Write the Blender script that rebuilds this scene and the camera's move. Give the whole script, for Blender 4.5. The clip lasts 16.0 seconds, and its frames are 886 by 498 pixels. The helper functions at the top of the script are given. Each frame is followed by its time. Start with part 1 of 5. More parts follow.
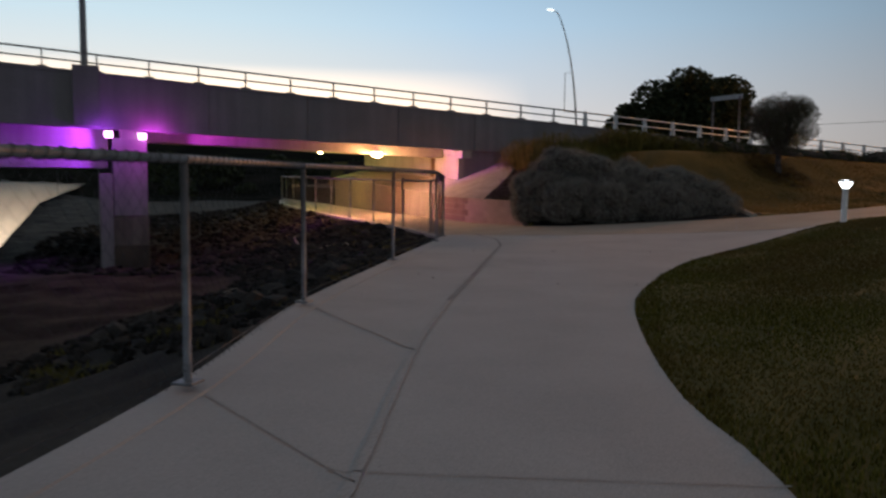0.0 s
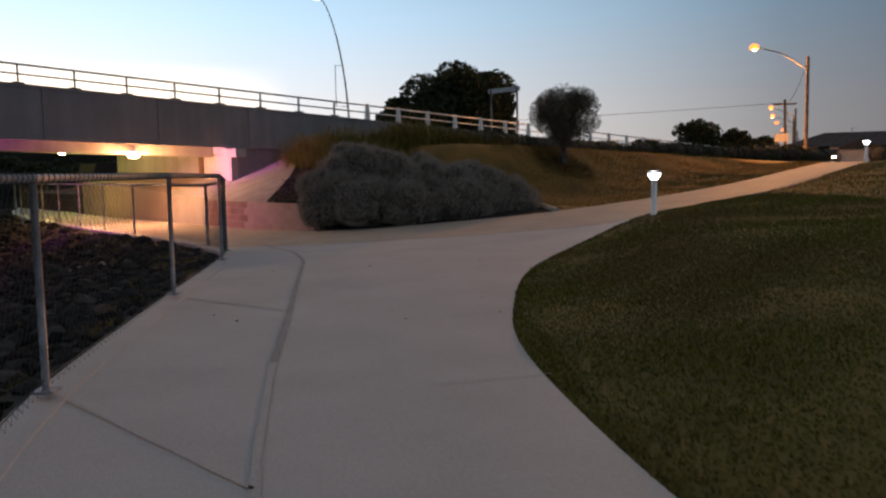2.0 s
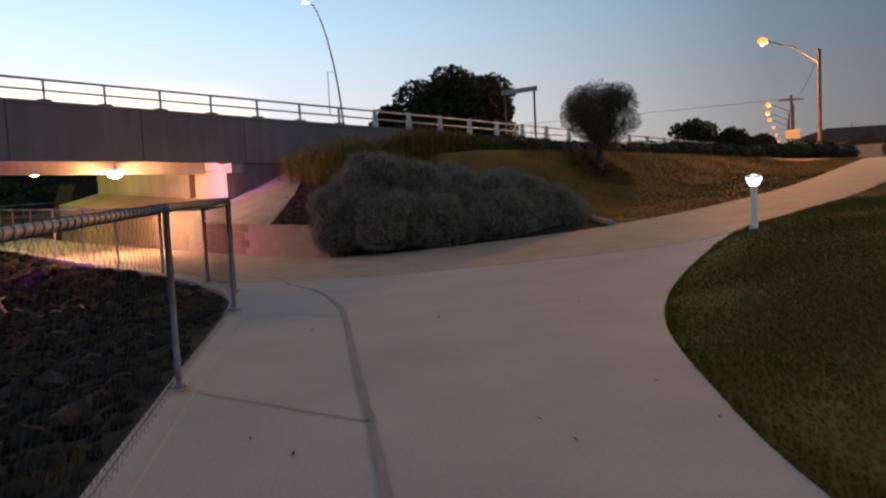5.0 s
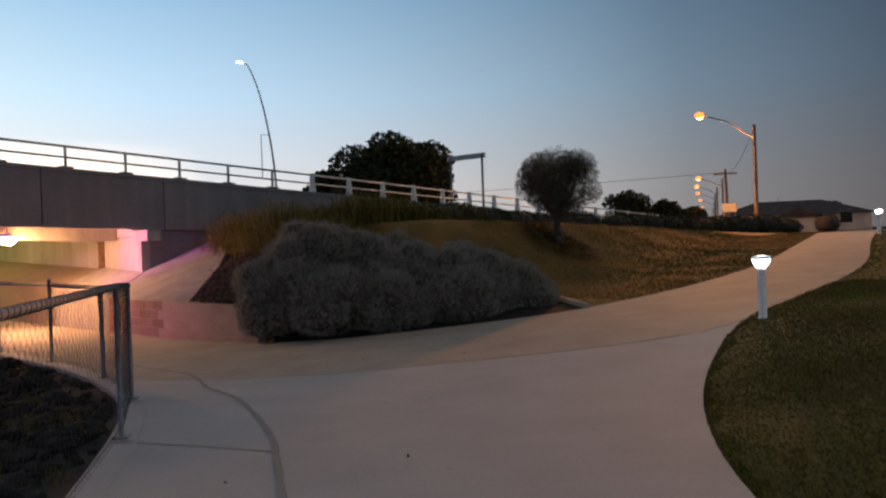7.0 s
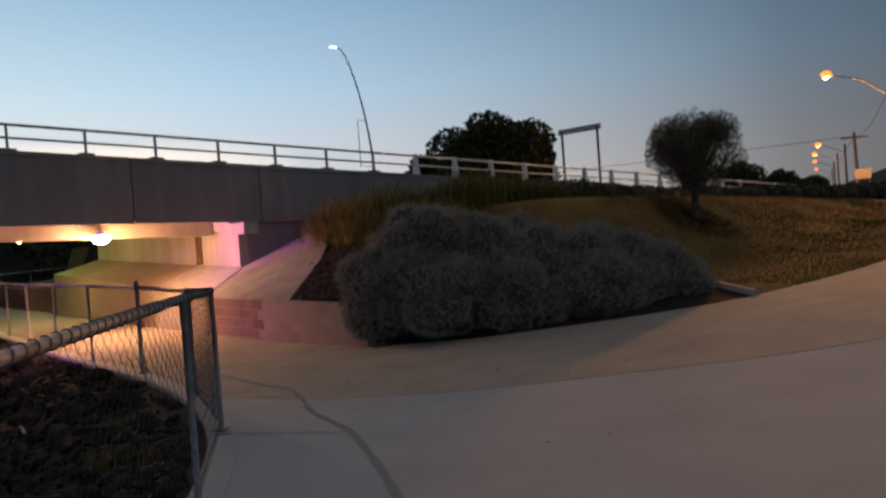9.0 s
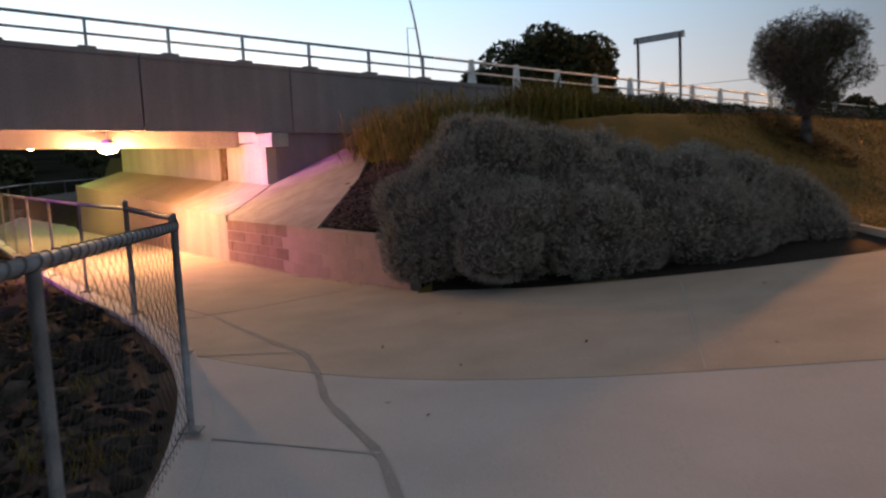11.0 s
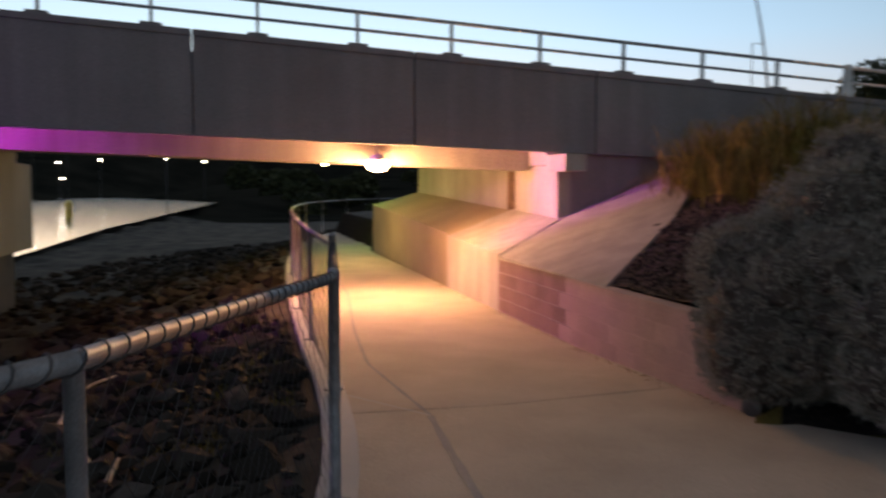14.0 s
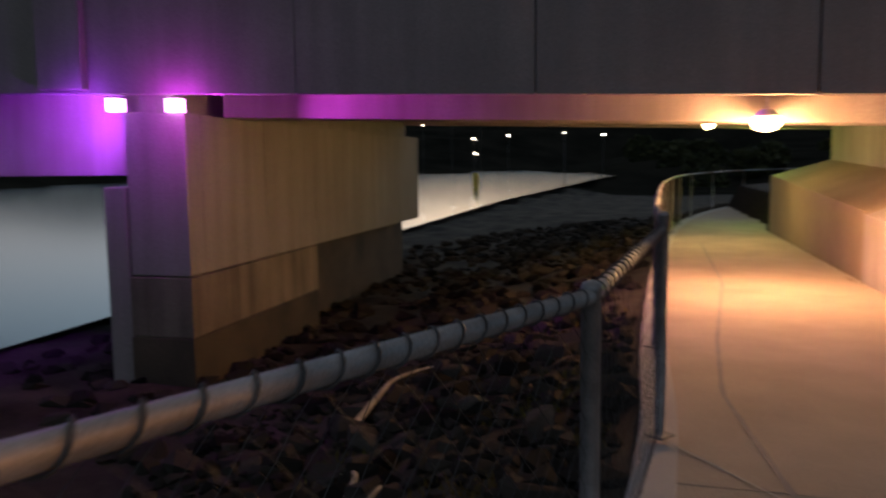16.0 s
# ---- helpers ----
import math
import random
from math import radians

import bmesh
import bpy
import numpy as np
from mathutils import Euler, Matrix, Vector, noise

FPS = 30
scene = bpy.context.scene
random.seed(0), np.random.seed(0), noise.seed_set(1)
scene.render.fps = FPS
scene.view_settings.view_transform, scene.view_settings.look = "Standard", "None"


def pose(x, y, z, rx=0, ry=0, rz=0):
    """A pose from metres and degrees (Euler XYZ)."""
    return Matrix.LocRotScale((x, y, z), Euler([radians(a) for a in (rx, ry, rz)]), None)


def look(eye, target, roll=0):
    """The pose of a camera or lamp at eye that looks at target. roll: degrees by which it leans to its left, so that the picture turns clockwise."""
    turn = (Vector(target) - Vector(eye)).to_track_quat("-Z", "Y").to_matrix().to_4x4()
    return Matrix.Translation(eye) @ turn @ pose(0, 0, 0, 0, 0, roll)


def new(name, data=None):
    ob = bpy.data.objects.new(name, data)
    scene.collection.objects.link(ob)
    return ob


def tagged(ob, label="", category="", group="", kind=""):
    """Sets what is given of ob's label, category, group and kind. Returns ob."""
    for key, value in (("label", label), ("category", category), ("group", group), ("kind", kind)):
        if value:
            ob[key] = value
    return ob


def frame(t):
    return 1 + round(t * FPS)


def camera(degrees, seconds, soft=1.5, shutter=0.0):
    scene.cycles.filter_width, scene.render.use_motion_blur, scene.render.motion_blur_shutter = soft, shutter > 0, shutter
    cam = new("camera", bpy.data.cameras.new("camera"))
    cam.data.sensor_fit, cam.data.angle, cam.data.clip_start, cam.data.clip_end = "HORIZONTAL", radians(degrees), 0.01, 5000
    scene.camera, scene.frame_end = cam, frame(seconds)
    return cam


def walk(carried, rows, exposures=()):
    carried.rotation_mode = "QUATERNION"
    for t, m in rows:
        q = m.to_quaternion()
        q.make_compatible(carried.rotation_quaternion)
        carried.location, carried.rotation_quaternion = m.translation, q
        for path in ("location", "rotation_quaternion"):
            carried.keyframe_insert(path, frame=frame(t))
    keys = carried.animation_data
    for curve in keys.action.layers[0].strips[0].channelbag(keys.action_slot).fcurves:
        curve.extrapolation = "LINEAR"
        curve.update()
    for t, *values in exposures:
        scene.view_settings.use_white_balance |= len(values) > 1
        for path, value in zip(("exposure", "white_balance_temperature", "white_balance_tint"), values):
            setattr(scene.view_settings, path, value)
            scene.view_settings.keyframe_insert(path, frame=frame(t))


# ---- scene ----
cam = camera(58.0, 16.0, soft=2.3, shutter=0.6)
PATH = [
    (0, (1.531, -2.83, 1.347), (1.055, -0.896, 1.164), 0.6),
    (0.5, (1.335, -2.308, 1.361), (1.002, -0.348, 1.14), 1.8),
    (1, (1.062, -1.704, 1.391), (0.908, 0.277, 1.158), 1.0),
    (1.5, (0.875, -1.086, 1.416), (0.801, 0.899, 1.181), -1.0),
    (2, (0.606, -0.58, 1.436), (0.698, 1.408, 1.24), -1.0),
    (2.5, (0.374, -0.156, 1.46), (0.48, 1.827, 1.223), -0.4),
    (3, (0.254, 0.387, 1.499), (0.306, 2.373, 1.272), -0.8),
    (5.5, (-0.457, 3.169, 1.592), (-0.323, 5.16, 1.459), -3.1),
    (6, (-0.462, 3.801, 1.675), (-0.401, 5.799, 1.609), -2.4),
    (6.5, (-0.563, 4.372, 1.708), (-0.347, 6.36, 1.676), -3.2),
    (7, (-0.549, 4.974, 1.709), (-0.249, 6.951, 1.691), -2.0),
    (7.5, (-0.532, 5.45, 1.779), (-0.326, 7.439, 1.801), -4.5),
    (8, (-0.656, 5.951, 1.768), (-0.444, 7.939, 1.818), -5.0),
    (8.5, (-0.719, 6.567, 1.744), (-0.584, 8.562, 1.783), -2.4),
    (9, (-0.82, 7.246, 1.724), (-0.763, 9.245, 1.679), -4.2),
    (11.5, (-1.028, 10.628, 1.682), (-1.153, 12.61, 1.44), -1.8),
    (12, (-1.111, 11.269, 1.66), (-1.319, 13.245, 1.433), -1.5),
    (12.5, (-1.133, 11.87, 1.657), (-1.46, 13.836, 1.488), -2.2),
    (13, (-1.155, 12.475, 1.71), (-1.561, 14.423, 1.505), -1.4),
    (13.5, (-1.297, 13.085, 1.696), (-1.791, 15.016, 1.529), -0.6),
    (14, (-1.378, 13.737, 1.703), (-2.203, 15.553, 1.553), 0.1),
    (14.5, (-1.549, 14.255, 1.676), (-2.515, 16.001, 1.54), 0.4),
    (15, (-1.771, 14.873, 1.637), (-3.009, 16.432, 1.447), -1.4),
    (15.5, (-1.958, 15.342, 1.626), (-3.375, 16.736, 1.403), 0.9),
    (16, (-2.176, 15.802, 1.618), (-3.754, 17.012, 1.404), -0.6),
]
walk(cam, [(t, look(eye, target, roll)) for t, eye, target, roll in PATH], exposures=[(0, -0.4), (0.6, -0.15), (1.5, 0.05), (3, 0.05), (5.5, 0.0), (7.5, -0.2), (9, -0.4), (11.5, 0.45), (12.5, 0.38), (14.3, -0.2), (15.1, -0.68), (16, -0.5)])


# ---- frame of the bridge: k along it, m across it away from the path, z up ----
JX, JY, BT = -7.07, 25.24, radians(39)
DX, DY = math.cos(BT), math.sin(BT)


def at(k, m, z=0.0):
    """A place in the world from the bridge's own axes."""
    return Vector((JX + k * DX - m * DY, JY + k * DY + m * DX, z))


def km(x, y):
    return (x - JX) * DX + (y - JY) * DY, -(x - JX) * DY + (y - JY) * DX


def top_z(k):
    """Top of the parapet, which falls towards the street."""
    return 3.86 - 0.055 * k


def soffit_z(k):
    """Lower edge of the parapet panels."""
    return 2.385 - 0.03 * k if k < 6 else 2.205 - 0.055 * (k - 6)


# ---- world and large lights ----
world = bpy.data.worlds.new("dusk")
scene.world = world
world.use_nodes = True
wn = world.node_tree.nodes
wl = world.node_tree.links


def ramp_node(stops, nodes):
    r = nodes.new("ShaderNodeValToRGB")
    while len(r.color_ramp.elements) < len(stops):
        r.color_ramp.elements.new(0.5)
    for e, (p, c) in zip(r.color_ramp.elements, stops):
        e.position, e.color = p, (*c, 1)
    return r


# the sky just after sunset: pale at the horizon, blue above, brightest towards the set sun
GLOW_YAW = radians(38)
coord, parts_xyz = wn.new("ShaderNodeTexCoord"), wn.new("ShaderNodeSeparateXYZ")
dot = wn.new("ShaderNodeVectorMath")
dot.operation = "DOT_PRODUCT"
dot.inputs[1].default_value = (-math.sin(GLOW_YAW), math.cos(GLOW_YAW), 0.0)
half = wn.new("ShaderNodeMapRange")
half.inputs["From Min"].default_value, half.inputs["From Max"].default_value = -1, 1
height = ramp_node([(0.0, (0.40, 0.36, 0.335)), (0.07, (0.37, 0.365, 0.37)), (0.18, (0.245, 0.34, 0.43)), (0.36, (0.10, 0.20, 0.315)), (0.6, (0.148, 0.168, 0.196)), (1.0, (0.25, 0.218, 0.205))], wn)
bright = ramp_node([(0.0, (0.36, 0.345, 0.335)), (0.42, (0.29, 0.28, 0.275)), (0.62, (0.118, 0.12, 0.13)), (0.72, (0.235, 0.24, 0.25)), (0.85, (0.56,) * 3), (0.94, (0.80, 0.79, 0.78)), (1.0, (1.08, 0.97, 0.84))], wn)
times = wn.new("ShaderNodeMix")
times.data_type, times.blend_type = "RGBA", "MULTIPLY"
times.inputs["Factor"].default_value = 1.0
wl.new(coord.outputs["Generated"], parts_xyz.inputs[0])
wl.new(coord.outputs["Generated"], dot.inputs[0])
wl.new(parts_xyz.outputs["Z"], height.inputs[0])
wl.new(dot.outputs["Value"], half.inputs["Value"])
wl.new(half.outputs[0], bright.inputs[0])
wl.new(height.outputs[0], times.inputs["A"])
wl.new(bright.outputs[0], times.inputs["B"])
# the last warm light lies low over the river
low_band, toward, both, warm = ramp_node([(0.0, (1, 1, 1)), (0.13, (0, 0, 0))], wn), ramp_node([(0.93, (0, 0, 0)), (0.995, (1, 1, 1))], wn), wn.new("ShaderNodeMath"), wn.new("ShaderNodeMix")
both.operation, warm.data_type = "MULTIPLY", "RGBA"
warm.inputs["B"].default_value = (2.2, 1.5, 0.88, 1)
wl.new(parts_xyz.outputs["Z"], low_band.inputs[0])
wl.new(half.outputs[0], toward.inputs[0])
wl.new(low_band.outputs[0], both.inputs[0])
wl.new(toward.outputs[0], both.inputs[1])
wl.new(both.outputs[0], warm.inputs["Factor"])
wl.new(times.outputs["Result"], warm.inputs["A"])
wl.new(warm.outputs["Result"], wn["Background"].inputs[0])
wn["Background"].inputs[1].default_value = 3.2
world.cycles.sample_map_resolution = 1024


def lamp(name, kind, place, watts, colour, size=0.1, target=None, angle=None):
    data = bpy.data.lights.new(name, kind)
    data.energy, data.color = watts, colour
    if kind == "AREA":
        data.size = size
    else:
        data.shadow_soft_size = size
    if angle:
        data.spot_size, data.spot_blend = radians(angle), 0.6
    ob = new(name, data)
    ob.matrix_world = look(place, target) if target else Matrix.Translation(place)
    return ob


# ---- materials ----
def mat(name, dark, light, scale=4.0, rough=0.8, bump=0.2, metal=0.0, grain=60.0, stain=0.35, tint=None, vary=0.0, detail=6.0, spec=0.4, streak=0.0):
    """A surface with stains at one scale and grain at another, in object space."""
    m = bpy.data.materials.new(name)
    m.use_nodes = True
    n, l = m.node_tree.nodes, m.node_tree.links
    b = n["Principled BSDF"]
    geo = n.new("ShaderNodeNewGeometry")
    big, fine = n.new("ShaderNodeTexNoise"), n.new("ShaderNodeTexNoise")
    for tex, s in ((big, scale), (fine, grain)):
        tex.inputs["Scale"].default_value = s
        tex.inputs["Detail"].default_value = detail
        l.new(geo.outputs["Position"], tex.inputs["Vector"])
    ramp = n.new("ShaderNodeValToRGB")
    ramp.color_ramp.elements[0].color, ramp.color_ramp.elements[1].color = (*dark, 1), (*light, 1)
    ramp.color_ramp.elements[0].position, ramp.color_ramp.elements[1].position = 0.5 - stain / 2, 0.5 + stain / 2
    l.new(big.outputs["Fac"], ramp.inputs[0])
    mix = n.new("ShaderNodeMix")
    mix.data_type, mix.blend_type = "RGBA", "OVERLAY"
    mix.inputs["Factor"].default_value = 0.45
    l.new(ramp.outputs[0], mix.inputs["A"])
    l.new(fine.outputs["Fac"], mix.inputs["B"])
    colour = mix.outputs["Result"]
    if tint:
        patch = n.new("ShaderNodeTexNoise")
        patch.inputs["Scale"].default_value, patch.inputs["Detail"].default_value = scale * 0.3, 3
        l.new(geo.outputs["Position"], patch.inputs["Vector"])
        r2 = n.new("ShaderNodeValToRGB")
        r2.color_ramp.elements[0].position, r2.color_ramp.elements[1].position = 0.42, 0.62
        l.new(patch.outputs["Fac"], r2.inputs[0])
        m2 = n.new("ShaderNodeMix")
        m2.data_type = "RGBA"
        m2.inputs["B"].default_value = (*tint, 1)
        l.new(r2.outputs[0], m2.inputs["Factor"])
        l.new(colour, m2.inputs["A"])
        colour = m2.outputs["Result"]
    if streak:
        # run-off stains: noise drawn out downwards
        drawn, runs, shade, m3 = n.new("ShaderNodeMapping"), n.new("ShaderNodeTexNoise"), n.new("ShaderNodeValToRGB"), n.new("ShaderNodeMix")
        drawn.inputs["Scale"].default_value = (3.2, 3.2, 0.22)
        runs.inputs["Scale"].default_value, runs.inputs["Detail"].default_value = 1.0, 7
        shade.color_ramp.elements[0].position, shade.color_ramp.elements[1].position = 0.38, 0.62
        shade.color_ramp.elements[0].color = (1 - streak, 1 - streak, 1 - streak * 1.05, 1)
        m3.data_type, m3.blend_type = "RGBA", "MULTIPLY"
        m3.inputs["Factor"].default_value = 1.0
        l.new(geo.outputs["Position"], drawn.inputs["Vector"])
        l.new(drawn.outputs[0], runs.inputs["Vector"])
        l.new(runs.outputs["Fac"], shade.inputs[0])
        l.new(colour, m3.inputs["A"])
        l.new(shade.outputs[0], m3.inputs["B"])
        colour = m3.outputs["Result"]
    if vary:
        info = n.new("ShaderNodeObjectInfo")
        hsv = n.new("ShaderNodeHueSaturation")
        mr = n.new("ShaderNodeMapRange")
        mr.inputs["To Min"].default_value, mr.inputs["To Max"].default_value = 1 - vary, 1 + vary
        l.new(info.outputs["Random"], mr.inputs["Value"])
        l.new(mr.outputs[0], hsv.inputs["Value"])
        l.new(colour, hsv.inputs["Color"])
        colour = hsv.outputs[0]
    l.new(colour, b.inputs["Base Color"])
    b.inputs["Roughness"].default_value, b.inputs["Metallic"].default_value = rough, metal
    b.inputs["Specular IOR Level"].default_value = spec
    if bump:
        bp = n.new("ShaderNodeBump")
        bp.inputs["Strength"].default_value, bp.inputs["Distance"].default_value = bump, 0.01
        l.new(fine.outputs["Fac"], bp.inputs["Height"])
        l.new(bp.outputs[0], b.inputs["Normal"])
    return m


def glow(name, colour, strength):
    m = bpy.data.materials.new(name)
    m.use_nodes = True
    b = m.node_tree.nodes["Principled BSDF"]
    b.inputs["Base Color"].default_value = (0.03, 0.03, 0.03, 1)
    b.inputs["Emission Color"].default_value = (*colour, 1)
    b.inputs["Emission Strength"].default_value = strength
    return m


CONC_GREY = mat("pale_concrete", (0.405, 0.395, 0.382), (0.50, 0.488, 0.47), 0.9, 0.85, 0.12, grain=120, stain=0.5)
CONC_TAN = mat("tan_concrete", (0.36, 0.305, 0.245), (0.47, 0.405, 0.33), 1.3, 0.85, 0.15, grain=90, stain=0.5)
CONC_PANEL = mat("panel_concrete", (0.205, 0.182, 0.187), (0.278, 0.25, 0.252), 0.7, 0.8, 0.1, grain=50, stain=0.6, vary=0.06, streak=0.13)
CONC_WALL = mat("wall_concrete", (0.34, 0.31, 0.27), (0.46, 0.43, 0.38), 1.2, 0.85, 0.2, grain=40, stain=0.6, tint=(0.30, 0.27, 0.23), streak=0.16)
CONC_PIER = mat("pier_concrete", (0.225, 0.21, 0.192), (0.33, 0.31, 0.285), 0.5, 0.8, 0.15, grain=45, stain=0.7, streak=0.16)
# far wall and apron: darker and yellower than the near wall
CONC_OCHRE = mat("ochre_concrete", (0.23, 0.18, 0.11), (0.34, 0.275, 0.175), 0.9, 0.85, 0.2, grain=40, stain=0.6)
RAIL_STEEL = mat("pale_galvanised_rail", (0.30, 0.30, 0.31), (0.42, 0.42, 0.43), 6.0, 0.5, 0.05, metal=0.3)
CONC_STAIN = mat("tide_stained_concrete", (0.13, 0.105, 0.075), (0.26, 0.225, 0.17), 0.7, 0.8, 0.2, grain=35, stain=0.5, streak=0.4)
PIPE_STAIN_BROWN = mat("brown_pipe_and_stain", (0.10, 0.06, 0.03), (0.19, 0.12, 0.06), 6.0, 0.7, 0.1)
# wet staining at the pier foot; in recesses its dark stands in for shade
CONC_WET_SHADE = mat("stained_shade_concrete", (0.025, 0.02, 0.014), (0.10, 0.075, 0.045), 1.1, 0.7, 0.3, grain=30, stain=0.5)
PAINTED_BLOCK = mat("painted_block", (0.36, 0.25, 0.23), (0.46, 0.33, 0.30), 1.5, 0.85, 0.3, grain=60, stain=0.7, vary=0.08)
BLOCK = mat("block_masonry", (0.17, 0.105, 0.09), (0.33, 0.22, 0.19), 1.2, 0.9, 0.4, grain=70, stain=0.6, vary=0.10)
MORTAR = mat("mortar", (0.32, 0.26, 0.23), (0.42, 0.36, 0.32), 3.0, 0.95, 0.3)
SEAL = mat("joint_sealant", (0.23, 0.22, 0.212), (0.33, 0.317, 0.302), 3.0, 0.8, 0.2, stain=0.7)
FAINT = mat("hairline_joint", (0.385, 0.372, 0.356), (0.46, 0.446, 0.428), 3.0, 0.8, 0.2, stain=0.7)
GALV = mat("galvanised_steel", (0.20, 0.202, 0.212), (0.33, 0.335, 0.348), 9.0, 0.55, 0.08, metal=0.55, grain=150)
WIRE = mat("wire", (0.03, 0.031, 0.033), (0.07, 0.071, 0.073), 9.0, 0.6, 0.0, metal=0.2)
TIE = mat("dark_tie_wire", (0.05, 0.05, 0.05), (0.11, 0.11, 0.115), 9.0, 0.6, 0.0, metal=0.4)
WHITE_STEEL = mat("white_paint", (0.62, 0.62, 0.60), (0.78, 0.78, 0.76), 5.0, 0.5, 0.05)
TERRAIN_GRASS = mat("lawn_soil", (0.078, 0.068, 0.010), (0.145, 0.112, 0.022), 1.5, 0.95, 0.5, grain=40, stain=0.6)
# dry ground with the street lamps' orange light mixed into its colour
LAMPLIT_DRY_LAWN = mat("lamplit_dry_lawn", (0.11, 0.070, 0.014), (0.27, 0.145, 0.034), 0.6, 0.95, 0.5, grain=25, stain=0.3)
BARK = mat("bark", (0.045, 0.035, 0.028), (0.12, 0.10, 0.085), 8.0, 0.9, 0.6, grain=40)
MULCH = mat("bark_mulch", (0.004, 0.0025, 0.002), (0.03, 0.02, 0.014), 30.0, 0.95, 0.9, grain=90, stain=0.22)
ROCK = mat("basalt_rock", (0.011, 0.0105, 0.010), (0.062, 0.057, 0.051), 2.5, 0.85, 0.5, grain=25, vary=0.4, spec=0.12)
MUD = mat("mud_bank", (0.014, 0.0125, 0.0105), (0.070, 0.062, 0.051), 0.8, 0.95, 0.5, grain=12, spec=0.1)
DARK_LAND = mat("far_land", (0.012, 0.014, 0.012), (0.03, 0.03, 0.025), 0.05, 1.0, 0.0, spec=0.0)
POLE_WOOD = mat("pole_timber", (0.12, 0.09, 0.07), (0.24, 0.19, 0.15), 3.0, 0.9, 0.4)
DARK_STEEL = mat("dark_steel", (0.03, 0.03, 0.033), (0.07, 0.07, 0.075), 5.0, 0.5, 0.05, metal=0.3)
ASPHALT = mat("asphalt", (0.035, 0.035, 0.036), (0.06, 0.06, 0.06), 3.0, 0.9, 0.4, grain=90)


def leaf_mat(name, dark, light, rough=0.7, spec=0.2, patch=None, scale=0.7):
    """Foliage whose colour varies leaf by leaf."""
    m = bpy.data.materials.new(name)
    m.use_nodes = True
    n, l = m.node_tree.nodes, m.node_tree.links
    b = n["Principled BSDF"]
    geo = n.new("ShaderNodeNewGeometry")
    ramp = n.new("ShaderNodeValToRGB")
    ramp.color_ramp.elements[0].color, ramp.color_ramp.elements[1].color = (*dark, 1), (*light, 1)
    l.new(geo.outputs["Random Per Island"], ramp.inputs[0])
    colour = ramp.outputs[0]
    if patch:
        # worn or dry patches across the ground
        spots, edge, mix = n.new("ShaderNodeTexNoise"), n.new("ShaderNodeValToRGB"), n.new("ShaderNodeMix")
        spots.inputs["Scale"].default_value, spots.inputs["Detail"].default_value = scale, 6
        edge.color_ramp.elements[0].position, edge.color_ramp.elements[1].position = 0.42, 0.62
        mix.data_type = "RGBA"
        mix.inputs["B"].default_value = (*patch, 1)
        l.new(geo.outputs["Position"], spots.inputs["Vector"])
        l.new(spots.outputs["Fac"], edge.inputs[0])
        l.new(edge.outputs[0], mix.inputs["Factor"])
        l.new(colour, mix.inputs["A"])
        colour = mix.outputs["Result"]
    l.new(colour, b.inputs["Base Color"])
    b.inputs["Roughness"].default_value = rough
    b.inputs["Specular IOR Level"].default_value = spec
    return m


SILVER_LEAF = leaf_mat("silver_foliage", (0.165, 0.150, 0.125), (0.45, 0.41, 0.35))
DARK_LEAF = leaf_mat("dark_foliage", (0.02, 0.028, 0.012), (0.06, 0.07, 0.03))
STRAP_LEAF = leaf_mat("strap_foliage", (0.058, 0.062, 0.012), (0.27, 0.225, 0.048))
OLIVE_LEAF = leaf_mat("olive_foliage", (0.05, 0.05, 0.03), (0.12, 0.11, 0.07))
GRASS_LEAF = leaf_mat("grass_blades", (0.084, 0.079, 0.010), (0.180, 0.155, 0.022), patch=(0.150, 0.100, 0.024), scale=0.36)
# dry blades, pushed to orange in place of street-lamp light
LAMPLIT_DRY_GRASS = leaf_mat("lamplit_dry_blades", (0.22, 0.125, 0.028), (0.46, 0.25, 0.062), patch=(0.080, 0.078, 0.014), scale=0.27)


# ---- building helpers ----
def link(name, bm, material, parent=None, label="", smooth=False):
    me = bpy.data.meshes.new(name)
    bm.to_mesh(me)
    bm.free()
    if smooth:
        me.polygons.foreach_set("use_smooth", [True] * len(me.polygons))
    me.materials.append(material)
    ob = new(name, me)
    if parent:
        ob.parent = parent
        ob.matrix_parent_inverse = parent.matrix_world.inverted()
    if label:
        ob["label"] = label
    return ob


def part(name, bm, material, parent, label="", smooth=False):
    return link(name, bm, material, parent, label, smooth)


def thing(name, place, label, category, group="", kind="", turn=0.0):
    """An Empty at the base of a thing, to carry its parts."""
    ob = new(name)
    ob.empty_display_size = 0.2
    ob.matrix_world = Matrix.Translation(place) @ Matrix.Rotation(turn, 4, "Z")
    bpy.context.view_layer.update()
    return tagged(ob, label, category, group, kind)


def soft_edges(bm, width):
    if width:
        bmesh.ops.bevel(bm, geom=bm.edges[:], offset=width, segments=2, affect="EDGES", profile=0.6)
    return bm


def prism(points, low, high, bevel=0.0):
    """A solid over a plan polygon; low and high are heights or functions of the place."""
    f = lambda v, p: v(p) if callable(v) else v
    bm = bmesh.new()
    a = [bm.verts.new((p[0], p[1], f(low, p))) for p in points]
    b = [bm.verts.new((p[0], p[1], f(high, p))) for p in points]
    bm.faces.new(a[::-1]), bm.faces.new(b)
    for i in range(len(a)):
        j = (i + 1) % len(a)
        bm.faces.new((a[i], a[j], b[j], b[i]))
    bmesh.ops.recalc_face_normals(bm, faces=bm.faces)
    return soft_edges(bm, bevel)


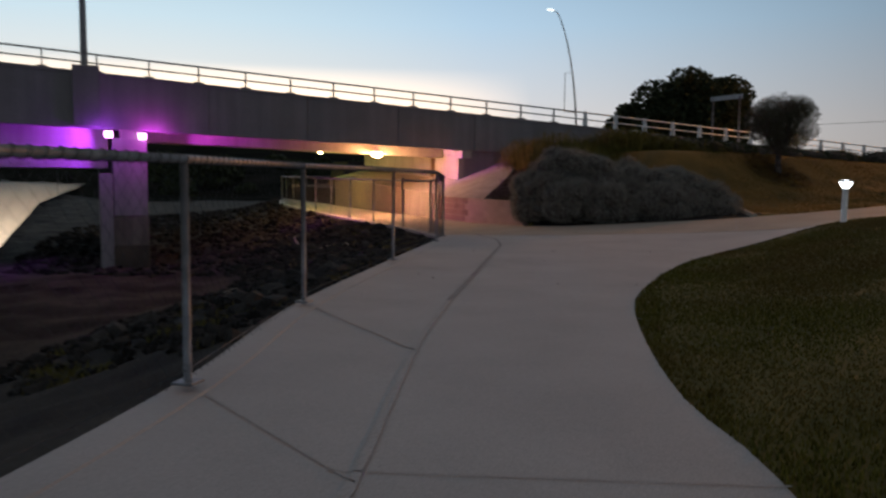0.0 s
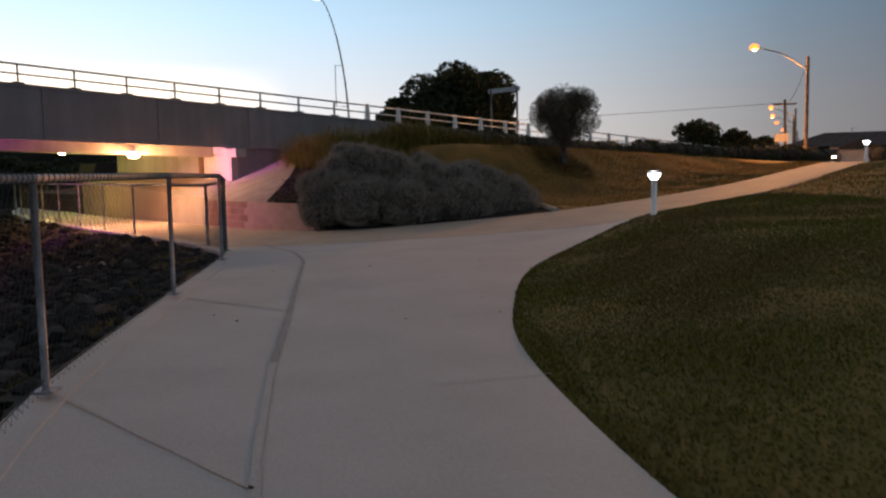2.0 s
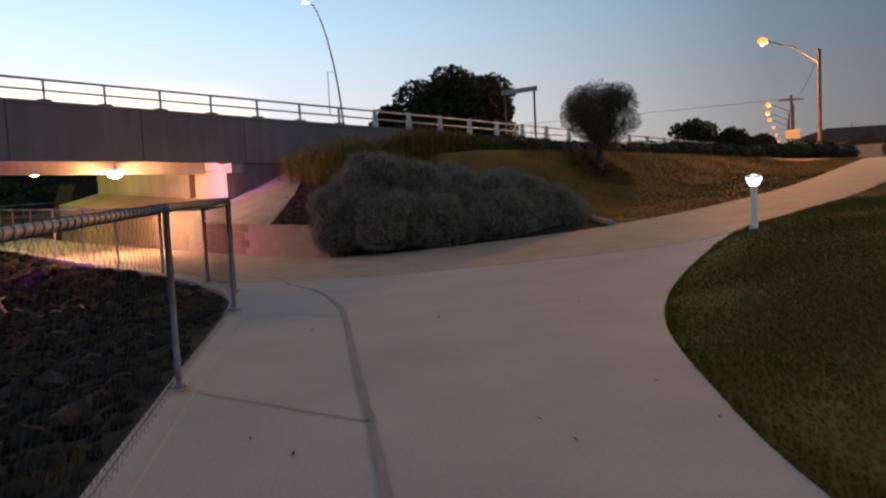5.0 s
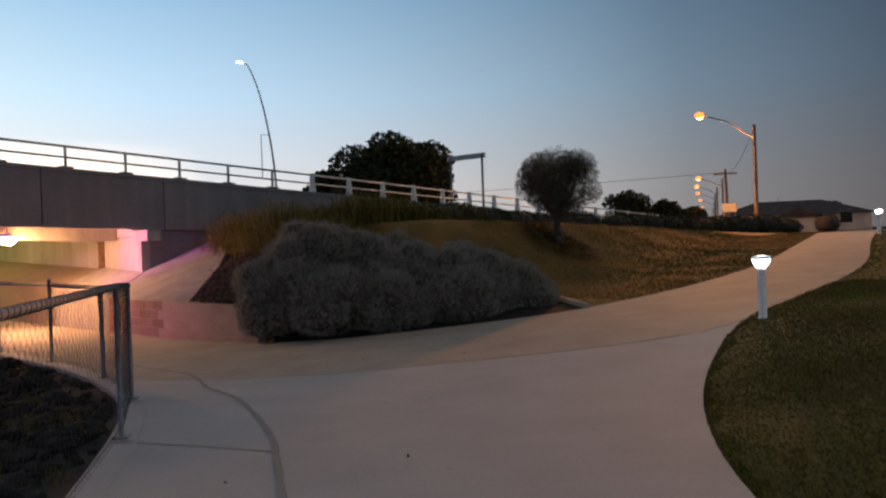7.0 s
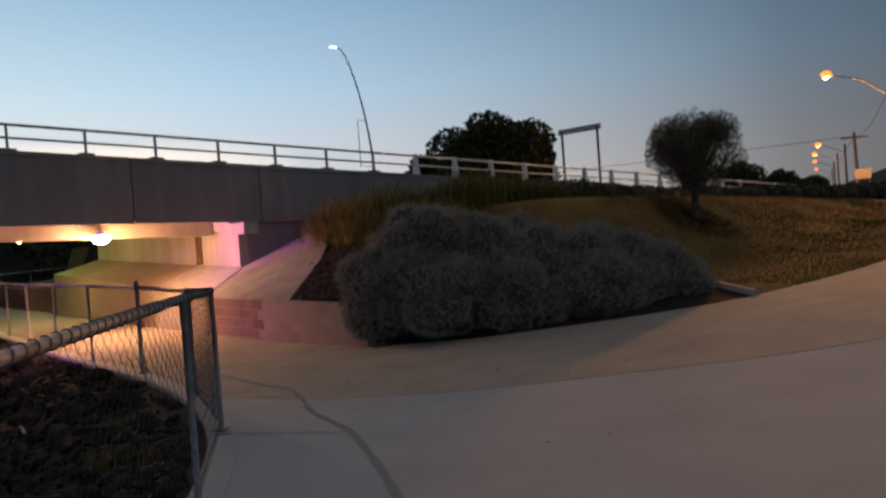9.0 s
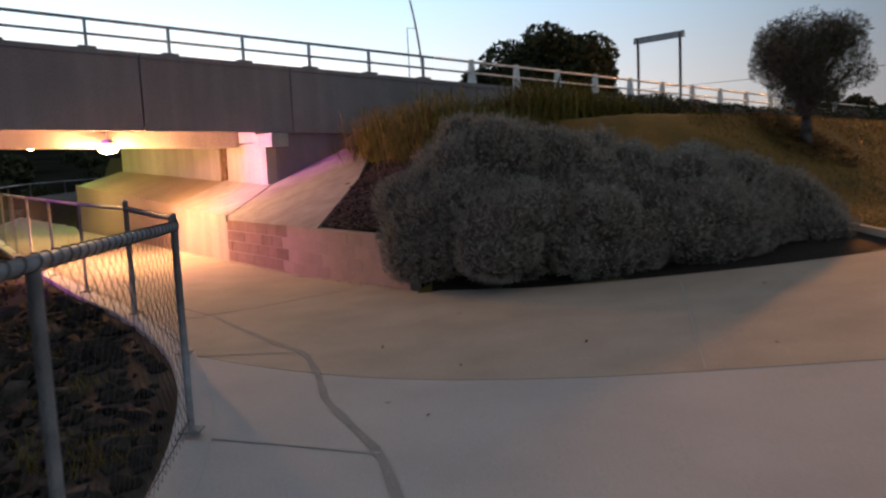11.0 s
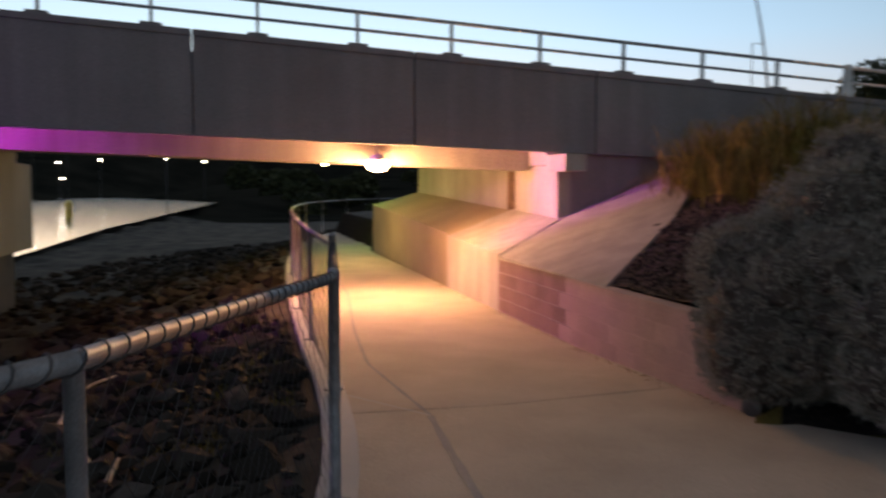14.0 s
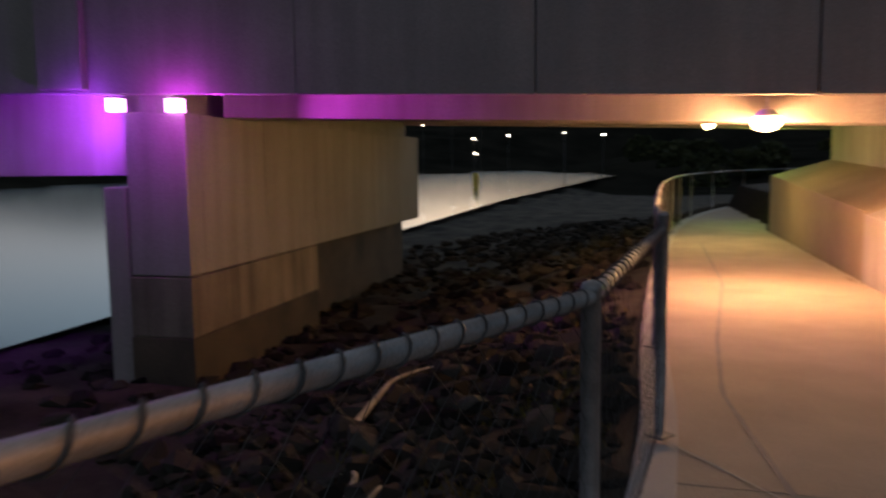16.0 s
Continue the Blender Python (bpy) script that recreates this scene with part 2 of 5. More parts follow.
def hull(points, bevel=0.0):
    bm = bmesh.new()
    for p in points:
        bm.verts.new(p)
    bmesh.ops.convex_hull(bm, input=bm.verts[:])
    bmesh.ops.dissolve_limit(bm, angle_limit=0.01, verts=bm.verts[:], edges=bm.edges[:])
    return soft_edges(bm, bevel)


def kbox(k0, k1, m0, m1, z0, z1, bevel=0.0):
    """A block in the bridge's axes; z0 and z1 are heights or functions of k."""
    f = lambda v, k: v(k) if callable(v) else v
    return hull([at(k, m, f(z, k)) for k in (k0, k1) for m in (m0, m1) for z in (z0, z1)], bevel)


def tube(points, radius, sides=10, bm=None, cap=True):
    """A round bar along a line of points."""
    bm = bm or bmesh.new()
    pts = [Vector(p) for p in points]
    rings = []
    for i, p in enumerate(pts):
        way = (pts[min(i + 1, len(pts) - 1)] - pts[max(i - 1, 0)]).normalized()
        side = way.cross(Vector((0, 0, 1)) if abs(way.z) < 0.95 else Vector((1, 0, 0))).normalized()
        up = side.cross(way)
        r = radius(i / max(1, len(pts) - 1)) if callable(radius) else radius
        rings.append([bm.verts.new(p + r * (math.cos(a) * side + math.sin(a) * up)) for a in [2 * math.pi * s / sides for s in range(sides)]])
    for a, b in zip(rings, rings[1:]):
        for s in range(sides):
            bm.faces.new((a[s], a[(s + 1) % sides], b[(s + 1) % sides], b[s]))
    if cap and sides > 2:
        bm.faces.new(rings[0]), bm.faces.new(rings[-1][::-1])
    return bm


def lathe(profile, place, sides=20):
    """A turned body from radii and heights."""
    bm = bmesh.new()
    x, y, z0 = place
    rings = [[bm.verts.new((x + r * math.cos(2 * math.pi * s / sides), y + r * math.sin(2 * math.pi * s / sides), z0 + z)) for s in range(sides)] for r, z in profile]
    for a, b in zip(rings, rings[1:]):
        for s in range(sides):
            bm.faces.new((a[s], a[(s + 1) % sides], b[(s + 1) % sides], b[s]))
    bm.faces.new(rings[0][::-1]), bm.faces.new(rings[-1])
    bmesh.ops.recalc_face_normals(bm, faces=bm.faces)
    return bm


def smooth_line(points, n=8):
    """A smooth curve through plan points."""
    pts = [Vector(p) for p in points]
    out = []
    for i in range(len(pts) - 1):
        p0, p1, p2, p3 = pts[max(i - 1, 0)], pts[i], pts[i + 1], pts[min(i + 2, len(pts) - 1)]
        for s in range(n):
            t = s / n
            out.append(0.5 * (2 * p1 + (p2 - p0) * t + (2 * p0 - 5 * p1 + 4 * p2 - p3) * t * t + (3 * p1 - p0 - 3 * p2 + p3) * t**3))
    return out + [pts[-1]]


def step(v, a, b):
    t = np.clip((np.asarray(v, float) - a) / (b - a), 0, 1)
    return t * t * (3 - 2 * t)


# ---- plan lines ----
def kmx(k, m):
    p = at(k, m)
    return (p.x, p.y)


# posts of the fence, from the near end to the far side of the underpass
POSTS = [(-0.55, -6.0), (-0.82, -2.2), (-1.10, 1.42), (-1.70, 4.51), (-2.07, 8.65), (-2.38, 12.47), (-2.86, 15.0), (-3.88, 17.7), (-5.33, 19.98)]
POSTS += [kmx(k, m) for k, m in ((-1.93, -2.6), (-1.85, 0.0), (-1.75, 2.6), (-1.62, 5.2), (-1.45, 7.8), (-1.22, 10.4), (-0.9, 13.0), (-0.4, 16.0), (0.6, 20.0), (2.2, 24.5), (4.6, 29.0), (8.0, 33.5), (12.5, 37.5))]
FENCE = [(p.x, p.y) for p in smooth_line([(x, y, 0) for x, y in POSTS], 4)]
# edge between the lawn beside the near path and the slabs
LAWN_EDGE = [(p.x, p.y) for p in smooth_line([(x, y, 0) for x, y in ((3.2, -8), (2.30, 0), (1.82, 2.1), (1.57, 4.2), (1.52, 6.0), (1.73, 7.7), (2.19, 10.0), (3.03, 12.2), (4.18, 14.2), (5.55, 15.9), (8.0, 18.0), (11.9, 21.8), (18.9, 30.75), (32, 45.8), (60, 68))], 8)]
# far edge of the cross path: wall, planted bed, lawn
FAR_EDGE = [kmx(1.2, 26), kmx(1.2, 11.75), kmx(1.15, 0), kmx(1.15, -6.93)]
FAR_EDGE += [(p.x, p.y) for p in smooth_line([(x, y, 0) for x, y in ((-1.82, 20.45), (-0.3, 19.85), (1.24, 19.6), (3.0, 19.55), (4.6, 19.9), (7.5, 21.6), (11.4, 25.25), (18.3, 33.7), (31, 49.0), (60, 75))], 8)]


def seg_distance(x, y, line):
    """Distance to a line of points, and whether the place lies on its left."""
    best = np.full(np.shape(x), 1e9)
    side = np.zeros(np.shape(x))
    for (ax, ay), (bx, by) in zip(line, line[1:]):
        ux, uy = bx - ax, by - ay
        ll = ux * ux + uy * uy + 1e-9
        t = np.clip(((x - ax) * ux + (y - ay) * uy) / ll, 0, 1)
        dx, dy = x - ax - t * ux, y - ay - t * uy
        dd = np.hypot(dx, dy)
        near = dd < best
        side = np.where(near, ux * (y - ay) - uy * (x - ax), side)
        best = np.where(near, dd, best)
    return best, side > 0


def walk_z(x, y):
    """Height of the paved surfaces."""
    x, y = np.asarray(x, float), np.asarray(y, float)
    k, m = (x - JX) * DX + (y - JY) * DY, -(x - JX) * DY + (y - JY) * DX
    slope = np.where(x < 0, np.maximum(0.055 * x, -0.21), np.minimum(0.075 * x, 1.5))
    w = np.maximum(step(y, 11, 18), step(x, 2.2, 6))
    return w * slope + (1 - w) * 0.03


def noise2(x, y, s, seed=0.0):
    return np.sin(x * s + 1.3 * np.sin(y * s * 0.7 + seed) + seed) * np.sin(y * s * 1.13 + 1.7 * np.sin(x * s * 0.6) + 2 * seed)


def ground_z(x, y):
    """Height of the natural ground."""
    x, y = np.asarray(x, float), np.asarray(y, float)
    k, m = (x - JX) * DX + (y - JY) * DY, -(x - JX) * DY + (y - JY) * DX
    base = walk_z(x, y) - 0.06
    df, left = seg_distance(x, y, FENCE)
    bank = base + 0.02 - 0.27 * np.maximum(df - 0.2, 0)
    bank = np.maximum(bank, -1.62 - 0.02 * df) + 0.07 * noise2(x, y, 1.9) * step(df, 0.3, 1.5)
    shore = -14.9 + 0.05 * np.clip(m - 60, 0, 400)
    river = np.where(k < shore, np.maximum(-3.0, -1.72 - 0.25 * (shore - k)), bank)
    far = k < shore - 75 - 20 * noise2(x, y, 0.011)
    river = np.where(far, -1.4 + np.minimum(0.06 * (shore - 75 - k), 6), river)
    z = np.where(left, river, base)
    reach = np.hypot(x, y - 15)
    turn = np.degrees(np.arctan2(-x, y - 15))
    hill = (4 + 5 * step(turn, 0, 24) + 22 * step(turn, 14, 28) * step(reach, 330, 470)) * step(reach, 200, 330) * (0.8 + 0.25 * noise2(x, y, 0.02)) * (1 - 0.75 * step(-turn, 5, 30))
    along = (k < shore + 4) & (k > shore - 75) & (m > 0) & (m < 430)
    z = np.where((reach > 200) & ~along, np.maximum(z, hill - 0.5), z)
    de, beyond = seg_distance(x, y, FAR_EDGE)
    bed = step(5.5 - k, 0, 2.0) * step(m, -7.6, -6.2)
    lawn = base + 0.06 + bed * (0.76 + 0.335 * de) + (1 - bed) * (0.04 * de + 0.16 * np.maximum(de - 2.3, 0) ** 1.7)
    cap = np.maximum(2.55 - 0.03 * k, 1.25)
    lawn = np.where(m < 0.3, np.minimum(lawn, cap), np.minimum(lawn, 0.6))
    lawn = np.where((m >= 0.3) & (m < 13.5) & (k > 2.0), 0.3, lawn)
    lawn = np.where((m >= 0.3) & (k > 8) & (m < 40), cap, lawn)
    lawn = np.where((m >= 40) & (k > 8), np.minimum(cap, 1.5), lawn)
    behind_wall = (k < 1.75) & (m > -7.2)
    z = np.where(beyond & (~left) & (~behind_wall), np.maximum(lawn, base), z)
    dl, right = seg_distance(x, y, LAWN_EDGE)
    near = (~right) & (~left) & (~beyond)
    z = np.where(near, base + 0.06 + 0.05 * step(dl, 0, 1.5) + 0.02 * noise2(x, y, 0.9), z)
    return z


def region(x, y):
    """0 lawn or paved, 1 river bank, 2 planted bed, 3 far land."""
    k, m = (x - JX) * DX + (y - JY) * DY, -(x - JX) * DY + (y - JY) * DX
    df, left = seg_distance(x, y, FENCE)
    de, beyond = seg_distance(x, y, FAR_EDGE)
    bed = beyond & (k < 6.5) & (de < 14) & (m < 0.3) & (m > -11.2 + 0.0 * k)
    bed |= beyond & (x > -3) & (x < 4.42) & (y < 23.6)
    far = np.hypot(x, y - 15) > 110
    dry = beyond & (k >= 6.5) & (m <= 0.3)
    return np.where(far, 3, np.where(left, 1, np.where(bed | (beyond & (m > 0.3) & (m < 30)), 2, np.where(dry, 4, 0))))


# ---- the ground: one sheet out to the horizon ----
def grown(a, b, fine, reach):
    mid = list(np.arange(a, b + 1e-6, fine))
    out, s, v = [], fine, b
    while v < reach:
        s *= 1.22
        v += s
        out.append(v)
    low, s, v = [], fine, a
    while v > -reach:
        s *= 1.22
        v -= s
        low.append(v)
    return np.array(low[::-1] + mid + out)


def build_ground():
    xs, ys = grown(-24, 28, 0.3, 2500), grown(-9, 50, 0.3, 2500)
    gx, gy = np.meshgrid(xs, ys)
    gz = ground_z(gx, gy)
    verts = np.stack([gx.ravel(), gy.ravel(), gz.ravel()], -1)
    w = len(xs)
    i = (np.arange(len(ys) - 1)[:, None] * w + np.arange(w - 1)[None]).ravel()
    faces = np.stack([i, i + 1, i + w + 1, i + w], -1)
    me = bpy.data.meshes.new("ground")
    me.from_pydata(verts.tolist(), [], faces.tolist())
    cx, cy = verts[faces].mean(1)[:, 0], verts[faces].mean(1)[:, 1]
    for m in (TERRAIN_GRASS, MUD, MULCH, DARK_LAND, LAMPLIT_DRY_LAWN):
        me.materials.append(m)
    me.polygons.foreach_set("material_index", region(cx, cy).astype(np.int32))
    me.polygons.foreach_set("use_smooth", [True] * len(faces))
    return tagged(new("ground", me), "lawn, mulch and dark rocky river bank", "ground", kind="structure")


build_ground()


# ---- water ----
def sheet(name, points, z, material, label, category):
    bm = bmesh.new()
    bm.faces.new([bm.verts.new((x, y, z)) for x, y in points])
    return tagged(link(name, bm, material), label, category, kind="structure")


WATER = bpy.data.materials.new("river_water")
WATER.use_nodes = True
wb = WATER.node_tree.nodes["Principled BSDF"]
wb.inputs["Base Color"].default_value = (0.015, 0.018, 0.018, 1)
wb.inputs["Roughness"].default_value = 0.13
wtex, wbump = WATER.node_tree.nodes.new("ShaderNodeTexNoise"), WATER.node_tree.nodes.new("ShaderNodeBump")
wtex.inputs["Scale"].default_value = 1.2
wbump.inputs["Strength"].default_value, wbump.inputs["Distance"].default_value = 0.32, 0.05
WATER.node_tree.links.new(wtex.outputs["Fac"], wbump.inputs["Height"])
WATER.node_tree.links.new(wbump.outputs[0], wb.inputs["Normal"])
sheet("water", [kmx(-13.5, -400), kmx(-13.5, 60), kmx(-6.5, 200), kmx(5.0, 430), kmx(5.0, 2000), kmx(-1200, 2000), kmx(-1200, -400)], -1.71, WATER, "calm river reflecting the evening sky", "water")


# ---- paths ----
def resample(line, n):
    pts = np.array(line, float)
    run = np.r_[0, np.cumsum(np.hypot(*np.diff(pts, axis=0).T))]
    s = np.linspace(0, run[-1], n)
    return np.stack([np.interp(s, run, pts[:, 0]), np.interp(s, run, pts[:, 1])], -1)


def between(line, a, b):
    """The stretch of a line from the point nearest a to that nearest b."""
    pts = np.array(line)
    i = int(np.argmin(np.hypot(*(pts - a).T)))
    j = int(np.argmin(np.hypot(*(pts - b).T)))
    return [tuple(a), *map(tuple, pts[i + 1 : j]), tuple(b)]


def paved(name, left, right, low, high, ns, nt, material, label, lift=0.0):
    """A paved sheet stretched between four plan lines, with a skirt for its thickness."""
    l, r, b, t = resample(left, nt), resample(right, nt), resample(low, ns), resample(high, ns)
    s, u = np.linspace(0, 1, ns)[None, :, None], np.linspace(0, 1, nt)[:, None, None]
    p = (1 - s) * l[:, None] + s * r[:, None] + (1 - u) * b[None] + u * t[None]
    p -= (1 - s) * (1 - u) * l[0] + s * (1 - u) * r[0] + (1 - s) * u * l[-1] + s * u * r[-1]
    z = walk_z(p[..., 0], p[..., 1]) + lift
    verts = np.concatenate([p, z[..., None]], -1).reshape(-1, 3)
    i = (np.arange(nt - 1)[:, None] * ns + np.arange(ns - 1)[None]).ravel()
    faces = np.stack([i, i + 1, i + ns + 1, i + ns], -1).tolist()
    rim = [*range(ns), *range(2 * ns - 1, nt * ns, ns), *range(nt * ns - 2, (nt - 1) * ns - 1, -1), *range((nt - 2) * ns, 0, -ns)]
    verts = verts.tolist()
    first = len(verts)
    verts += [verts[v] for v in rim] + [(verts[v][0], verts[v][1], verts[v][2] - 0.1) for v in rim]
    for a in range(len(rim)):
        c = (a + 1) % len(rim)
        faces.append((first + c, first + a, first + len(rim) + a, first + len(rim) + c))
    me = bpy.data.meshes.new(name)
    me.from_pydata(verts, [], faces)
    me.materials.append(material)
    me.polygons.foreach_set("use_smooth", [k < len(i) for k in range(len(faces))])
    return tagged(new(name, me), label, "path", kind="structure")


SEAM = [(p.x, p.y) for p in smooth_line([(x, y, 0) for x, y in ((-4.02, 17.95), (-2.85, 16.95), (-1.8, 16.25), (-0.6, 15.85), (1.3, 15.62), (3.3, 15.55), (5.55, 15.9))], 6)]
CORNER = kmx(1.15, -5.2)
D_POST = POSTS[8]
near_path = paved("path_near", between(FENCE, POSTS[0], SEAM[0]), between(LAWN_EDGE, LAWN_EDGE[0], (5.55, 15.9)), [POSTS[0], LAWN_EDGE[0]], SEAM, 30, 60, CONC_GREY, "pale grey concrete footpath slabs with dark joints")
cross_path = paved("path_cross", between(FENCE, SEAM[0], D_POST), [(5.55, 15.9), (4.6, 19.9)], SEAM, [D_POST, CORNER, kmx(1.15, -6.93), *between(FAR_EDGE[4:], (-1.82, 20.45), (4.6, 19.9))], 40, 16, CONC_TAN, "tan concrete path where the footpaths meet", 0.004)
under_path = paved("path_under", between(FENCE, (-4.95, 19.42), FENCE[-1]), [kmx(1.15, -6.0), CORNER, kmx(1.15, 0), kmx(1.2, 11.75), kmx(1.9, 16), kmx(3.2, 20), kmx(5.2, 24.5), kmx(8.5, 29.5), kmx(13, 34)], [(-4.95, 19.42), kmx(1.15, -6.0)], [FENCE[-1], kmx(13, 34)], 10, 60, CONC_TAN, "tan concrete path through the underpass", 0.008)
street_path = paved("path_street", between(FAR_EDGE[4:], (4.6, 19.9), FAR_EDGE[-1]), between(LAWN_EDGE, (5.55, 15.9), LAWN_EDGE[-1]), [(4.6, 19.9), (5.55, 15.9)], [FAR_EDGE[-1], LAWN_EDGE[-1]], 10, 60, CONC_TAN, "tan concrete path rising to the street", 0.004)


def ribbon(name, line, width, material, parent, lift=0.008, label=""):
    """A strip laid on the paving."""
    pts = resample(line, max(4, int(sum(math.dist(a, b) for a, b in zip(line, line[1:])) / 0.25)))
    bm = bmesh.new()
    rows = []
    for i, p in enumerate(pts):
        way = pts[min(i + 1, len(pts) - 1)] - pts[max(i - 1, 0)]
        side = np.array([-way[1], way[0]]) / (np.hypot(*way) + 1e-9)
        w = width * (0.5 + 0.12 * math.sin(i * 2.3))
        rows.append([bm.verts.new((*q, float(walk_z(*q)) + lift)) for q in (p - w * side, p + w * side)])
    for a, b in zip(rows, rows[1:]):
        bm.faces.new((a[0], b[0], b[1], a[1]))
    bmesh.ops.recalc_face_normals(bm, faces=bm.faces)
    return part(name, bm, material, parent, label)


# long joint beside the fence and the joints across it
LONG_JOINT = [(0.9, -7.8), (0.62, -2.5), (0.38, 0.28), (0.0, 2.35), (-0.16, 3.3), (-0.40, 5.3), (-0.59, 7.5), (-0.73, 8.9), (-1.02, 12.1), (-1.2, 13.0), (-1.55, 14.45), (-2.1, 15.7), (-2.3, 16.5)]
ribbon("long_joint", LONG_JOINT[:6], 0.05, FAINT, near_path, label="faint worn joint")
ribbon("long_joint", LONG_JOINT[5:], 0.055, SEAL, near_path, label="dark sealed joint")
ribbon("long_joint", [(-2.3, 16.5), (-2.6, 17.4), (-3.08, 18.05), (-4.2, 19.7)], 0.06, SEAL, cross_path, lift=0.012, label="dark sealed joint")
ribbon("long_joint", [(-4.2, 19.7), kmx(-1.45, -4.0), kmx(-1.3, -2), kmx(-0.85, 2), kmx(-0.7, 8)], 0.04, SEAL, under_path, lift=0.016, label="dark sealed joint")
for (px, py), end in zip(POSTS[1:7], ((0.62, -3.3), (0.38, 0.3), (-0.1, 2.9), (-0.59, 7.55), (-1.0, 11.7), (-1.55, 14.45))):
    ribbon("cross_joint", [(px + 0.15, py - 0.06), end], 0.016 if py < 3 else 0.026, FAINT, near_path)
ribbon("cross_joint", [(POSTS[7][0] + 0.12, POSTS[7][1]), (-2.62, 17.42)], 0.03, SEAL, cross_path, lift=0.012)
ribbon("cross_joint", [(POSTS[8][0] + 0.12, POSTS[8][1]), (-4.2, 19.7)], 0.022, FAINT, under_path, lift=0.016)
ribbon("cross_joint", [(0.75, 4.55), (1.58, 4.75)], 0.012, FAINT, near_path)
ribbon("cross_joint", [(0.2, 0.4), (2.2, 0.75)], 0.012, FAINT, near_path)
for m in (1.5, 5.0, 8.5):
    ribbon("cross_joint", [kmx(-1.6, m), kmx(1.1, m)], 0.014, FAINT, under_path, lift=0.016)
ribbon("cross_joint", [(0.7, 15.7), (1.5, 19.5)], 0.014, FAINT, cross_path, lift=0.012)
ribbon("cross_joint", [(3.6, 15.7), (4.0, 19.6)], 0.014, FAINT, cross_path, lift=0.012)
for q in range(4, 10, 3):
    ribbon("cross_joint", [(4.6 + q * 0.98, 19.9 + q * 0.85), (5.6 + q * 1.05, 15.95 + q * 0.92)], 0.02, FAINT, street_path, lift=0.012)


# ---- kerb under the fence ----
def kerb(name, line, inner, outer, high, low, material, label):
    pts = resample(line, len(line) * 3)
    bm = bmesh.new()
    rows = []
    for i, p in enumerate(pts):
        way = pts[min(i + 1, len(pts) - 1)] - pts[max(i - 1, 0)]
        side = np.array([way[1], -way[0]]) / np.hypot(*way)
        z = float(walk_z(*p))
        a, b = p + inner * side, p - outer * side
        rows.append([bm.verts.new((*a, z - 0.02)), bm.verts.new((*a, z + high - 0.01)), bm.verts.new((*(a - 0.012 * side), z + high)), bm.verts.new((*(b + 0.012 * side), z + high)), bm.verts.new((*b, z + high - 0.012)), bm.verts.new((*b, z - low))])
    for a, b in zip(rows, rows[1:]):
        for q in range(5):
            bm.faces.new((a[q], b[q], b[q + 1], a[q + 1]))
    bmesh.ops.recalc_face_normals(bm, faces=bm.faces)
    return tagged(link(name, bm, material), label, "kerb", kind="structure")


kerb("fence_kerb", FENCE, 0.13, 0.14, 0.009, 0.75, CONC_GREY, "concrete edge strip under the mesh fence")


# ---- chain-link fence ----
RAIL = 1.4


def post_top(p, h=RAIL):
    return Vector((p[0], p[1], float(walk_z(*p)) + h))


def wire_panel(a, b, parent):
    """Woven diamond mesh between two posts: zigzag wires."""
    length = math.dist(a, b)
    pitch = 0.056
    n = int(length / pitch)
    za, zb = float(walk_z(*a)) + 0.07, float(walk_z(*b)) + 0.07
    levels = 24
    dz = (RAIL - 0.09) / levels
    verts, edges_f = [], []
    ux, uy = (b[0] - a[0]) / length, (b[1] - a[1]) / length
    r = 0.0014
    for i in range(n):
        base = len(verts)
        for j in range(levels + 1):
            s = (i + (i + j) % 2) * pitch
            s = min(max(s, 0.01), length - 0.01)
            z = za + (zb - za) * s / length + j * dz
            off = 0.003 if j % 2 else -0.003
            x, y = a[0] + ux * s - uy * off, a[1] + uy * s + ux * off
            verts += [(x + r * ux, y + r * uy, z), (x - r * ux * 0.5 - r * uy * 0.9, y - r * uy * 0.5 + r * ux * 0.9, z), (x - r * ux * 0.5 + r * uy * 0.9, y - r * uy * 0.5 - r * ux * 0.9, z)]
        for j in range(levels):
            q = base + 3 * j
            edges_f += [(q, q + 1, q + 4, q + 3), (q + 1, q + 2, q + 5, q + 4), (q + 2, q, q + 3, q + 5)]
    me = bpy.data.meshes.new("wire_mesh")
    me.from_pydata(verts, [], edges_f)
    me.materials.append(WIRE)
    ob = new("wire_mesh", me)
    ob.parent = parent
    ob.matrix_parent_inverse = parent.matrix_world.inverted()
    return ob


def lacing(a, b, parent):
    """Wire wound round the top rail."""
    length = (b - a).length
    way = (b - a).normalized()
    side = way.cross(Vector((0, 0, 1))).normalized()
    up = side.cross(way)
    bm = bmesh.new()
    turns = int(length / 0.105)
    per = 10
    pts = []
    for i in range(turns * per + 1):
        ang = 2 * math.pi * i / per
        pts.append(a + way * (length * i / (turns * per)) + 0.0315 * (math.cos(ang) * side + math.sin(ang) * up))
    tube(pts, 0.0036, 4, bm, cap=False)
    return part("tie_wire", bm, TIE, parent, "dark tie wire wound round the rail", True)


